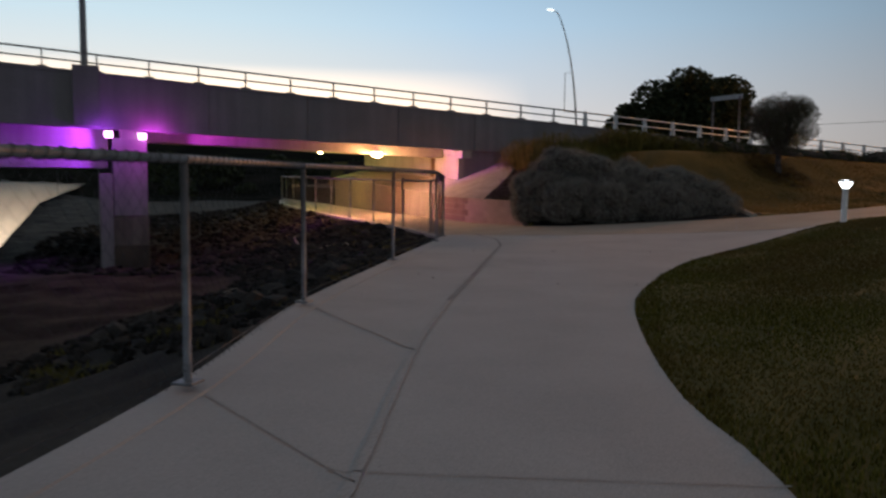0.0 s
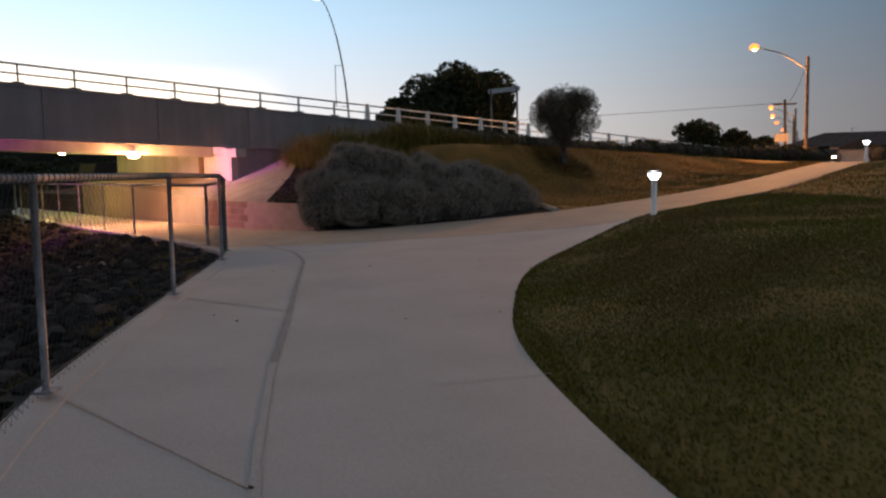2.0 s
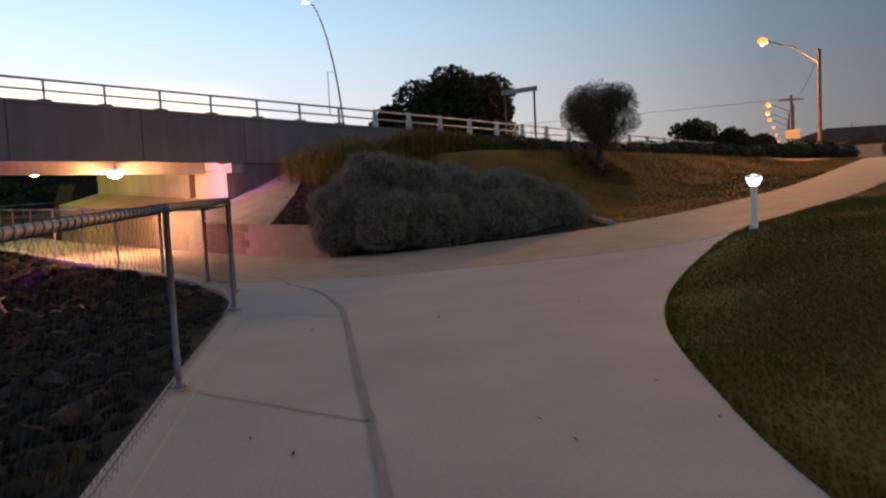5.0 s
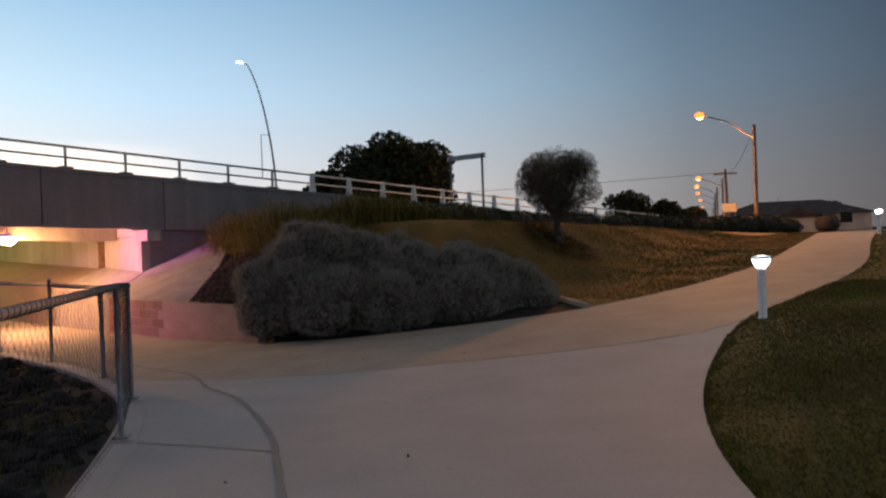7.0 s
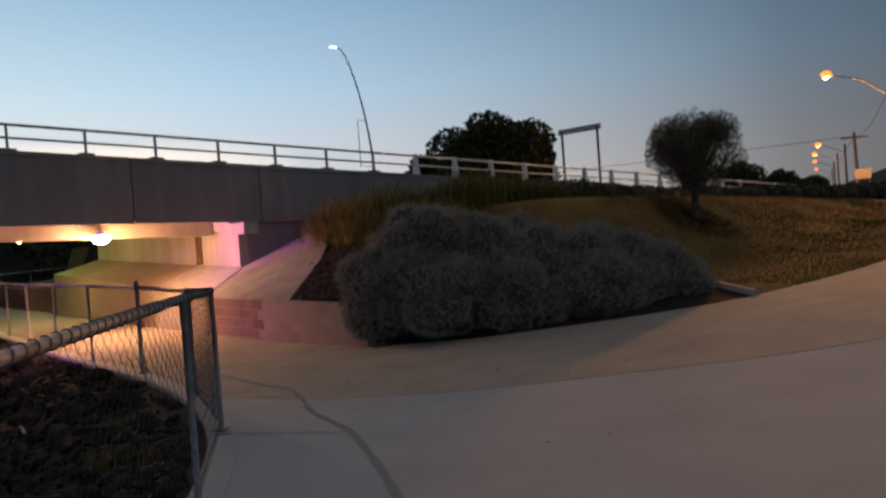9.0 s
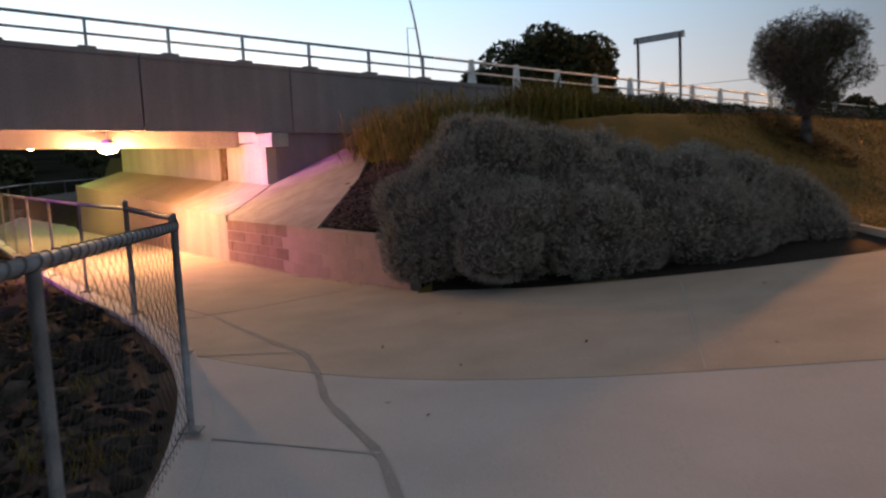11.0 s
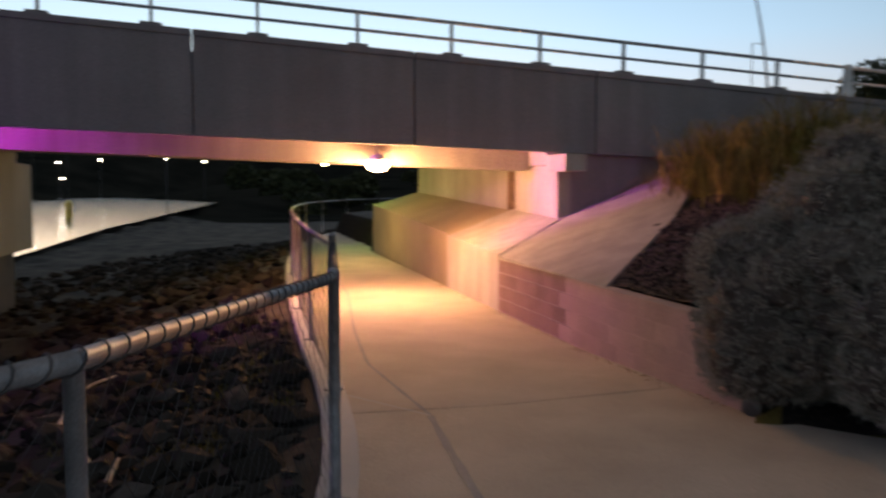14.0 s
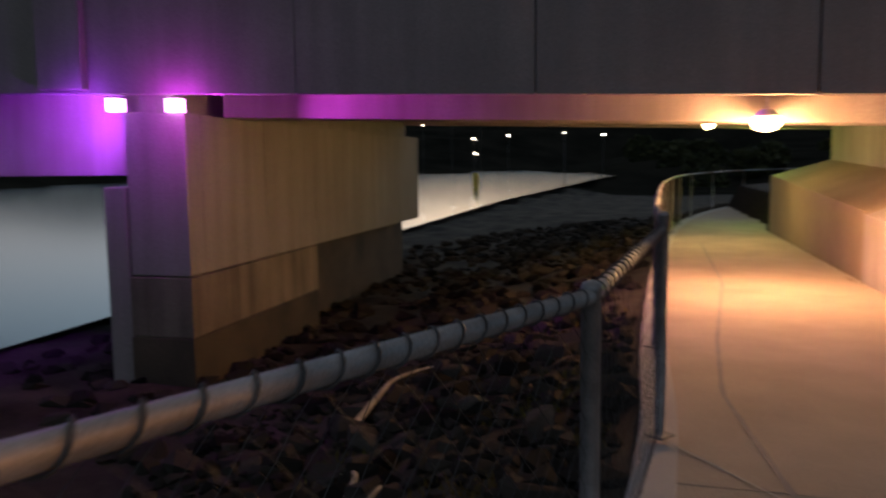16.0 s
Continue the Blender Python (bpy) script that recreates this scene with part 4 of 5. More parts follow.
def hedge(name, k0, k1, m, high, seed, label, count):
    p = at((k0 + k1) / 2, m)
    ob = thing(name, (p.x, p.y, float(ground_z(p.x, p.y))), label, "shrub", "shrubs along the bridge wall")
    blobs = []
    k = k0
    rr = random.Random(seed)
    while k < k1:
        q = at(k, m + rr.uniform(-0.4, 0.4))
        r = rr.uniform(0.6, 0.95)
        z = float(ground_z(q.x, q.y))
        blobs.append(((q.x, q.y, z + high * 0.45), (r, r, high * rr.uniform(0.5, 0.62))))
        k += 0.65
    core("dark_core", blobs, 0.8, BARK, ob)
    leaves("foliage", blobs, count, 0.10, DARK_LEAF, ob, seed, 0.3, 0.35, 0.4)
    return ob


hedge("hedge", 9.5, 15, -1.6, 0.8, 11, "dark green low hedge against the bridge wall", 14000)
hedge("hedge", 15, 21, -1.5, 0.72, 12, "dark green low hedge against the bridge wall", 12000)
for i, (k, m, h) in enumerate(((24, -2.5, 0.8), (27, -3, 0.75), (30.5, -3.5, 0.85), (34.5, -4, 1.0), (37, -4, 0.9))):
    hedge("bush", k - 1.2, k + 1.2, m, h, 20 + i, "dark green rounded bush on the verge", 7000)


hedge("bush", 62.0, 66.5, 1.5, 1.5, 31, "dark clipped bush beside the street", 7000)


def limb(bm, a, b, r0, r1):
    tube([a, a.lerp(b, 0.5) + Vector((rs.uniform(-0.05, 0.05), rs.uniform(-0.05, 0.05), 0)) * (b - a).length, b], lambda t: r0 + (r1 - r0) * t, 7, bm)


def tree(name, x, y, z, trunk, crown_r, crown_h, seed, label, leaf, count, size, slim, dense=7, group=""):
    ob = thing(name, (x, y, z), label, "tree", group)
    rr = random.Random(seed)
    bm = bmesh.new()
    fork = Vector((x, y, z + trunk))
    r = crown_r * 0.06 + 0.03
    tube([(x, y, z - 0.2), (x + 0.02 * trunk, y, z + trunk * 0.5), fork], lambda t: r * (1.35 - 0.5 * t), 9, bm)
    blobs = []
    for i in range(dense):
        a = 2 * math.pi * i / dense + rr.uniform(-0.3, 0.3)
        d = crown_r * rr.uniform(0.35, 0.72)
        tip = Vector((x + d * math.cos(a), y + d * math.sin(a), z + trunk + crown_h * rr.uniform(0.15, 0.8)))
        limb(bm, fork, tip, r * 0.6, r * 0.12)
        for _ in range(3):
            limb(bm, fork.lerp(tip, rr.uniform(0.4, 0.8)), tip + Vector((rr.uniform(-1, 1), rr.uniform(-1, 1), rr.uniform(0, 0.8))) * crown_r * 0.35, r * 0.25, r * 0.05)
        q = crown_r * rr.uniform(0.36, 0.52)
        blobs.append((tuple(tip), (q, q, q * rr.uniform(0.7, 0.95))))
    blobs.append(((x, y, z + trunk + crown_h * 0.62), (crown_r * 0.55, crown_r * 0.55, crown_h * 0.4)))
    part("trunk", bm, BARK, ob, "", True)
    leaves("crown", blobs, count, size, leaf, ob, seed, 0.75, slim, 0.3)
    return ob


tx, ty = 6.13, 27.08
tree("small_tree", tx, ty, float(ground_z(tx, ty)), 0.6, 1.2, 2.1, 5, "small round grey-green tree standing on the lawn", OLIVE_LEAF, 36000, 0.15, 0.07, 16)


DRY_LITTER = leaf_mat("dry_litter", (0.05, 0.03, 0.015), (0.24, 0.15, 0.08), 0.9, 0.1)


def litter(name, spots, small, large, seed, label):
    """Bits of bark and dead leaf lying about, too many to count."""
    rng = np.random.default_rng(seed)
    verts, faces = [], []
    for x, y, z in spots:
        turn, l = rng.uniform(0, 6.28), rng.uniform(small, large)
        c, sn, w = math.cos(turn), math.sin(turn), l * 0.35
        b = len(verts)
        verts += [(x - l * c, y - l * sn, z), (x + w * sn, y - w * c, z + l * 0.15), (x + l * c, y + l * sn, z + l * 0.25), (x - w * sn, y + w * c, z + l * 0.05)]
        faces.append((b, b + 1, b + 2, b + 3))
    me = bpy.data.meshes.new(name)
    me.from_pydata(verts, [], faces)
    me.materials.append(DRY_LITTER)
    return tagged(new(name, me), label, "leaf litter", kind="stuff")


rw = random.Random(52)
under_tree = [(tx + d * math.cos(a), ty + d * math.sin(a)) for a, d in ((rw.uniform(0, 6.28), 1.15 * rw.random() ** 0.7) for _ in range(1500))]
litter("leaf_litter", [(x, y, float(ground_z(x, y)) + rw.uniform(0.03, 0.08)) for x, y in under_tree], 0.03, 0.09, 51, "brown fallen leaves and bark under the small tree")
wall_foot = [kmx(1.135 - abs(rw.gauss(0, 0.06)) - 0.02, rw.uniform(-6.9, 3.0)) for _ in range(420)]
litter("wall_litter", [(x, y, float(walk_z(x, y)) + 0.014) for x, y in wall_foot], 0.008, 0.028, 53, "dead leaves and dirt along the foot of the low wall")


# ---- lamps and poles ----
def bollard(x, y, z, shine):
    ob = thing("bollard_light", (x, y, z), "white bollard lamp with a lit conical head beside the path", "bollard", "bollard lamps")
    part("column", lathe([(0.085, -0.05), (0.085, 0.02), (0.06, 0.03), (0.058, 0.72), (0.062, 0.74)], (x, y, z), 20), WHITE_STEEL, ob, smooth=True)
    part("lens", lathe([(0.06, 0.74), (0.10, 0.80), (0.13, 0.87)], (x, y, z), 20), glow("bollard_glow", (0.93, 0.97, 1.0), 9.0), ob, "lit frosted lens", True)
    part("cap", lathe([(0.135, 0.87), (0.14, 0.885), (0.12, 0.91), (0.04, 0.925)], (x, y, z), 20), WHITE_STEEL, ob, smooth=True)
    lamp("bollard_lamp", "POINT", (x, y, z + 0.98), shine, (0.9, 0.95, 1.0), 0.1)
    return ob


bollard(5.75, 15.75, float(walk_z(5.75, 15.75)), 6)
bollard(19.0, 30.65, float(walk_z(19.0, 30.65)), 6)


def flood(place, colour, watts, glowing, size=1.0):
    """A bulkhead lamp under the deck."""
    ob = thing("bulkhead_lamp", place, "bright lamp under the bridge deck, lit", "lamp", "lamps under the bridge")
    x, y, z = place
    part("housing", lathe([(size * r, h) for r, h in ((0.17, 0.135), (0.17, 0.15), (0.08, 0.24))], (x, y, z), 16), WHITE_STEEL, ob, smooth=True)
    part("lens", lathe([(size * r, h) for r, h in ((0.06, -0.05), (0.15, -0.02), (0.20, 0.05), (0.20, 0.11), (0.17, 0.135))], (x, y, z), 16), glow("flood_glow", colour, glowing), ob, "glowing lens", True)
    part("stem", tube([(x, y, z + 0.22), (x, y, 2.68)], 0.02, 8), GALV, ob, "thin steel stem", True)
    lamp("flood_light", "POINT", (x, y, z - 0.1), watts, colour, 0.12)
    return ob


WARM = (1.0, 0.475, 0.205)
flood(tuple(at(-0.44, 1.1, 2.05)), WARM, 1000, 60)
flood(tuple(at(-0.6, 7.95, 2.34)), (1.0, 0.70, 0.26), 260, 50, 0.65)
for k, aim, w, tint, wide in ((-9.75, (-13.5, 1.3, 1.9), 650, (0.40, 0.045, 1.0), 130), (-8.75, (-2.5, 0.75, 2.3), 800, (0.80, 0.05, 1.0), 75)):
    p = at(k, 0.28, soffit_z(k) - 0.14)
    ob = thing("flood_lamp", p, "small purple flood lamp on the pier head, lit", "lamp", "purple lamps on the pier")
    part("body", kbox(k - 0.11, k + 0.11, 0.19, 0.38, p.z - 0.1, p.z + 0.09, 0.015), glow("purple_glow", (0.95, 0.35, 1.0), 14), ob)
    s = -1 if k < -9 else 1
    lamp("purple_light", "SPOT", at(k + s * 0.2, 0.26, p.z), w, tint, 0.06, at(*aim), wide)
    lamp("purple_spill", "POINT", at(k + s * 0.25, -0.32, p.z - 0.08), 40 if s < 0 else 50, tint, 0.06)
lamp("purple_throw", "SPOT", at(-8.5, 0.24, soffit_z(-8.5) - 0.16), 4800, (0.80, 0.10, 1.0), 0.06, at(3.0, 0.2, 1.75), 15)
lamp("green_light", "POINT", at(1.3, 12.6, 1.9), 70, (0.6, 1.0, 0.15), 0.1)


def bridge_lamp(k, m, z, rise, lean):
    base = at(k, m, z)
    ob = thing("street_lamp", base, "tall curved street lamp on the bridge", "street lamp", "street lamps on the bridge")
    pts = [at(k - lean * (t**2.2), m, z + rise * (1 - (1 - t) ** 1.25)) for t in np.linspace(0, 1, 14)]
    part("column", tube(pts, lambda t: 0.085 - 0.05 * t, 10), GALV, ob, "", True)
    e = pts[-1]
    part("arm", tube([e, e + at(-0.25, 0, 0) - at(0, 0, 0)], 0.03, 8), GALV, ob, "", True)
    h = e + at(-0.5, 0, 0) - at(0, 0, 0)
    part("head", hull([h + (at(s * a, b, 0) - at(0, 0, 0)) + Vector((0, 0, zz)) for s in (-1, 1) for a, b, zz in ((0.28, 0.1, 0.0), (0.28, -0.1, 0.0), (0.18, 0.06, 0.12), (0.18, -0.06, 0.12))], 0.02), glow("pale_lamp", (0.95, 1.0, 0.95), 2.4), ob, "pale lit head")
    # thin frame for a banner beside the column
    shift = at(-0.62, 0, 0) - at(0, 0, 0)
    hi, lo = pts[7], pts[4]
    part("banner_frame", tube([hi, hi + shift, Vector((hi.x + shift.x, hi.y + shift.y, lo.z)), lo], 0.03, 6), GALV, ob, "thin steel banner frame")
    return ob


bridge_lamp(23.0, 22.2, 1.9, 11.2, 2.0)
p = at(-10.4, -0.05, 4.55)
ob = thing("lamp_column", p, "grey steel lamp column on the bridge parapet", "street lamp")
part("column", tube([p, p + Vector((0, 0, 6.5))], lambda t: 0.11 - 0.04 * t, 10), GALV, ob, "", True)


# sign frame beside the bridge road
sx, sy, sz = 5.66, 35.12, 5.03
gantry = thing("sign_frame", (sx, sy, 2.3), "steel two-post road sign seen from behind", "sign")
rx, ry = 4.64, 36.31
for qx, qy in ((sx, sy), (rx, ry)):
    part("post", tube([(qx, qy, 1.6), (qx, qy, 5.05)], 0.045, 8), GALV, gantry, "", True)
part("board", hull([Vector((qx, qy, z)) + o for qx, qy in ((sx + 0.1, sy - 0.12), (rx - 0.1, ry + 0.12)) for z in (4.88, 5.08) for o in (Vector((0.02, 0.02, 0)), Vector((-0.02, -0.02, 0)))], 0.006), RAIL_STEEL, gantry)


SODIUM = (1.0, 0.37, 0.085)


def sodium_lamp(x, y, z, high, arm, watts, label="timber power pole with a lit orange street lamp"):
    ob = thing("power_pole", (x, y, z), label, "street lamp", "street lamps along the road")
    part("pole", tube([(x, y, z - 0.2), (x, y, z + high)], lambda t: 0.17 - 0.05 * t, 9), POLE_WOOD, ob, "", True)
    ax, ay, rise = arm
    tip = Vector((x + ax, y + ay, z + high + rise))
    a = part("arm", tube([(x, y, z + high - 1.1), (x + ax * 0.45, y + ay * 0.45, z + high + rise - 0.7), tip], 0.05, 7), GALV, ob, "", True)
    part("head", lathe([(0.06, 0.2), (0.3, 0.1), (0.36, -0.06), (0.25, -0.26), (0.06, -0.32)], tuple(tip), 12), glow("sodium_glow", (1.0, 0.20, 0.025), 3.4), ob, "glowing orange lamp", True)
    if watts:
        lamp("sodium_light", "POINT", tip - Vector((0, 0, 0.35)), watts, SODIUM, 0.35)
    return ob


sodium_lamp(32.3, 61.6, 1.4, 8.4, (-3.7, 1.4, 1.0), 9000)
lamp("sodium_throw", "SPOT", (28.3, 62.6, 10.2), 38000, SODIUM, 1.0, (15.0, 37.0, 1.5), 36)
for i, (x, y) in enumerate(((53.3, 113.0), (62.4, 132.0), (73.5, 154.0), (90.5, 187.0), (117.0, 239.0), (157.0, 318.0))):
    sodium_lamp(x + 3.0, y - 1.2, 1.4, 7.9, (-3.0, 1.2, 0.3), 2500 if i < 2 else 0)


# ---- distance ----
tree("spreading_tree", 6.0, 75, 1.9, 2.3, 5.1, 6.6, 34, "large dark spreading tree beyond the bridge", DARK_LEAF, 46000, 0.45, 0.45, 26)
tree("far_tree", -0.2, 80, 2.0, 3.6, 1.9, 3.0, 32, "dark rounded tree beyond the bridge", DARK_LEAF, 5000, 0.5, 0.5, 8)
for i, (x, y, r, h) in enumerate(((43.3, 114.8, 3.4, 4.6), (47.8, 112.9, 2.5, 3.6), (51.0, 111.7, 2.4, 2.6), (36.5, 117, 2.6, 2.6), (31, 119, 3, 2.2), (26, 120, 2.6, 2.4), (66, 104, 3.0, 2.4))):
    tree("far_tree", x, y, 1.4, h * 0.45, r, h, 60 + i, "dark distant street tree", DARK_LEAF, 4500, 0.5, 0.5, 9, "trees along the street")

# woods on the far bank
blobs = []
rf = random.Random(15)
for i in range(210):
    a, d = radians(rf.uniform(-2, 100)), rf.uniform(190, 300)
    x, y = -d * math.sin(a), 15 + d * math.cos(a)
    k_, m_ = km(x, y)
    if -75 < k_ + 14.9 - 0.05 * min(max(m_ - 60, 0), 400) < 3 and m_ < 430:
        continue
    r = rf.uniform(1.6, 3.6)
    blobs.append(((x, y, float(ground_z(x, y)) + r * 0.4), (r * 1.5, r * 1.5, r * rf.uniform(0.6, 0.9) * (1.6 if a > 0.5 else 1 if a > 0.35 else 0.5))))
tagged(leaves("far_woods", blobs, 60000, 1.6, DARK_LEAF, None, 9, 0.5, 0.6, 0.3), "dark woods on the far river bank", "woods", kind="stuff")

# lights across the river
FAR_LIGHT = glow("far_light", (1.0, 0.86, 0.62), 40)
for x, y, z, r in ((-187.7, 151.3, 12.3, 0.7), (-182.7, 157.9, 12.3, 0.7), (-179.0, 162.7, 8.4, 0.8), (-177.6, 164.1, 12.5, 0.7), (-172.4, 170.2, 9.2, 0.8), (-178.7, 163.3, 4.2, 0.9), (-153.6, 188.8, 9.1, 0.8), (-85.3, 102.3, 5.9, 0.3)):
    g = float(ground_z(x, y))
    fl = thing("far_street_light", (x, y, g), "small lit street light across the river", "street lamp", "lights across the river")
    part("pole", tube([(x, y, g - 0.3), (x, y, z)], 0.08, 6), DARK_STEEL, fl)
    r *= 0.55
    part("head", lathe([(r * 0.3, -r * 0.4), (r, 0), (r * 0.3, r * 0.4)], (x, y, z), 8), FAR_LIGHT, fl, smooth=True)
MARKER = mat("marker_paint", (0.55, 0.42, 0.05), (0.7, 0.55, 0.1), 2.0, 0.6, 0.0)
mk = thing("river_marker", (-78.9, 79.9, -1.7), "yellow marker post standing in the river", "marker")
part("post", lathe([(0.35, -1.0), (0.35, 1.6), (0.2, 2.0)], (-78.9, 79.9, -1.7), 10), MARKER, mk)

# houses on the street
HOUSE_WALL = mat("house_render", (0.5, 0.47, 0.43), (0.66, 0.62, 0.57), 0.8, 0.9, 0.05)
ROOF = mat("roof_tiles", (0.04, 0.035, 0.035), (0.08, 0.07, 0.065), 1.5, 0.9, 0.3)
PANE = mat("window_glass", (0.02, 0.025, 0.03), (0.04, 0.045, 0.05), 1.0, 0.08, 0.0)


def house(x, y, turn, length, depth, wall_h, roof_h, label, hip):
    ob = thing("house", (x, y, 1.4), label, "house", "houses along the street")
    c, s = math.cos(turn), math.sin(turn)
    w = lambda u, v, z: Vector((x + u * c - v * s, y + u * s + v * c, 1.4 + z))
    part("wall", hull([w(u, v, z) for u in (-length / 2, length / 2) for v in (-depth / 2, depth / 2) for z in (-0.3, wall_h)]), HOUSE_WALL, ob)
    e = 0.5
    ridge = length / 2 - (depth / 2 if hip else -e)
    part("roof", hull([w(u, v, wall_h) for u in (-length / 2 - e, length / 2 + e) for v in (-depth / 2 - e, depth / 2 + e)] + [w(u, 0, wall_h + roof_h) for u in (-ridge, ridge)]), ROOF, ob)
    for i in range(int(length / 3)):
        u = -length / 2 + 1.5 + 3 * i
        part("window", hull([w(u + a, -depth / 2 + b, z) for a in (-0.6, 0.6) for b in (-0.05, 0.03) for z in (0.9, 2.0)], 0.01), PANE, ob)
    return ob


house(54, 92, radians(-28), 16, 9, 2.0, 1.7, "pale low house with a dark hipped roof", True)
house(50.0, 84.0, radians(58), 6, 3.6, 1.6, 0.9, "small pale gabled garage across the street", False)

# board, second pole and cars where the path meets the street
bd = thing("notice_board", (32.0, 65.1, 1.4), "pale sign board on two posts beside the street", "sign")
for dx in (-0.4, 0.4):
    part("post", tube([(32.0 + dx, 65.1 - dx * 0.4, 1.3), (32.0 + dx, 65.1 - dx * 0.4, 3.2)], 0.05, 8), WHITE_STEEL, bd, "", True)
part("panel", hull([Vector((32.0 + u, 65.1 - 0.4 * u + v, z)) for u in (-0.5, 0.5) for v in (-0.03, 0.03) for z in (3.3, 4.0)], 0.01), HOUSE_WALL, bd)
pl = thing("power_pole", (36.7, 74.0, 1.4), "timber power pole with a crossarm", "pole")
part("pole", tube([(36.7, 74.0, 1.2), (36.5, 74.0, 7.5)], lambda t: 0.17 - 0.05 * t, 8), POLE_WOOD, pl, "", True)
part("crossarm", hull([Vector((36.5 + u, 74.0 - 0.5 * u + v, z)) for u in (-0.9, 0.9) for v in (-0.06, 0.06) for z in (7.0, 7.15)], 0.01), POLE_WOOD, pl)
for x, y, h in ((61.3, 106.0, 6.2), (21, 121, 8.0), (24, 122, 7.0)):
    tp = thing("thin_pole", (x, y, 1.4), "thin grey pole standing beyond the road", "pole", "thin poles")
    part("pole", tube([(x, y, 1.2), (x, y, h)], 0.035, 7), GALV, tp, "", True)
    part("arm", tube([(x, y, h - 0.05), (x + 0.9, y + 0.4, h + 0.05)], 0.02, 6), GALV, tp, "", True)
for a, b in (((36.5, 74.0, 7.2), (120, 240, 9)), ((36.5, 74.0, 7.0), (32.3, 61.6, 9.6)), ((36.5, 74.0, 7.2), (-30, 150, 10))):
    sag = [Vector(a).lerp(Vector(b), t) - Vector((0, 0, 3.0 * t * (1 - t))) for t in np.linspace(0, 1, 16)]
    tagged(link("power_cable", tube(sag, 0.02, 4), DARK_STEEL), "thin dark overhead power cable", "cable", "overhead cables")

CAR_PAINT = mat("car_paint", (0.05, 0.05, 0.055), (0.08, 0.08, 0.085), 2.0, 0.3, 0.0, metal=0.3)
TYRE = mat("tyre_rubber", (0.015, 0.015, 0.015), (0.03, 0.03, 0.03), 6.0, 0.9, 0.1)
HEAD = glow("headlight", (1.0, 0.72, 0.38), 55)


def car(x, y, turn):
    ob = thing("car", (x, y, 1.42), "dark parked car with its headlights on", "car", "cars on the street", turn=turn)
    c, s = math.cos(turn), math.sin(turn)
    w = lambda u, v, z: Vector((x + u * c - v * s, y + u * s + v * c, 1.42 + z))
    part("body", hull([w(u, v, z) for u, v, z in [(a, b * q, h) for q in (-1, 1) for a, b, h in ((-2.1, 0.8, 0.3), (2.1, 0.8, 0.3), (2.15, 0.75, 0.75), (-2.1, 0.8, 0.9), (0.9, 0.85, 0.95), (-1.9, 0.85, 0.95))]], 0.05), CAR_PAINT, ob)
    part("cabin", hull([w(u, v, z) for u, v, z in [(a, b * q, h) for q in (-1, 1) for a, b, h in ((-1.8, 0.78, 0.93), (1.0, 0.78, 0.93), (0.3, 0.62, 1.45), (-1.3, 0.62, 1.45))]], 0.05), PANE, ob)
    for u in (-1.3, 1.35):
        for v in (-0.82, 0.62):
            part("wheel", tube([w(u, v, 0.32), w(u, v + 0.2, 0.32)], 0.32, 14), TYRE, ob, "", True)
    for v in (-0.6, 0.6):
        part("headlight", hull([w(2.1 + a, v + b, 0.66 + h) for a in (0, 0.09) for b in (-0.15, 0.15) for h in (-0.08, 0.08)], 0.02), HEAD, ob, "lit headlight")
    return ob


car(27.5, 60.0, radians(245))
car(44.0, 79.5, radians(235))


# ---- dry branches washed up on the bank ----
DRIFT = mat("driftwood", (0.30, 0.26, 0.20), (0.48, 0.43, 0.35), 6.0, 0.85, 0.3)
def driftwood(points, r, label):
    pts = [Vector((x, y, float(ground_z(x, y)) + h)) for x, y, h in points]
    bm = tube(smooth_line(pts, 5), lambda t: r * (1.1 - 0.8 * t), 7)
    return tagged(link("branch", bm, DRIFT, smooth=True), label, "branch", "dry branches on the bank")


driftwood(((-8.5, 19.6, 0.08), (-8.8, 20.05, 0.22), (-9.0, 20.4, 0.26), (-9.1, 20.95, 0.18)), 0.035, "pale bare branch lying on the rocks")
driftwood(((-6.9, 18.55, 0.06), (-7.2, 18.8, 0.14), (-7.5, 18.85, 0.1)), 0.03, "pale bare branch lying on the rocks")
driftwood(((-6.4, 18.3, 0.05), (-6.6, 18.6, 0.12), (-6.75, 18.75, 0.08)), 0.025, "pale bare branch lying on the rocks")
driftwood(((-4.9, 9.3, 0.06), (-5.2, 9.6, 0.13), (-5.5, 9.7, 0.1)), 0.022, "pale bare branch lying on the rocks")

# dry leaves dropped on the slabs
LITTER = mat("dead_leaf", (0.04, 0.03, 0.02), (0.09, 0.065, 0.04), 30.0, 0.9, 0.2)
rl = random.Random(21)
for i in range(26):
    x, y = rl.uniform(-2.0, 2.2), rl.uniform(6.5, 19.0)
    if x < -0.5 and y < 13 and rl.random() < 0.5:
        continue
    a, q = rl.uniform(0, 6.28), rl.uniform(0.012, 0.026)
    z = float(walk_z(x, y)) + 0.006
    bm = bmesh.new()
    rim = [bm.verts.new((x + q * u * math.cos(a) - q * v * math.sin(a), y + q * u * math.sin(a) + q * v * math.cos(a), z + h * q)) for u, v, h in ((-1.3, 0, 0.5), (-0.4, 0.5, 0.15), (0.6, 0.45, 0.2), (1.4, 0, 0.7), (0.6, -0.45, 0.25), (-0.4, -0.5, 0.1))]
    mid = bm.verts.new((x, y, z))
    for j in range(6):
        bm.faces.new((rim[j], rim[(j + 1) % 6], mid))
    bmesh.ops.solidify(bm, geom=bm.faces[:], thickness=0.002)
    tagged(link("fallen_leaf", bm, LITTER), "small curled dead leaf lying on the path", "leaf", "fallen leaves on the path")


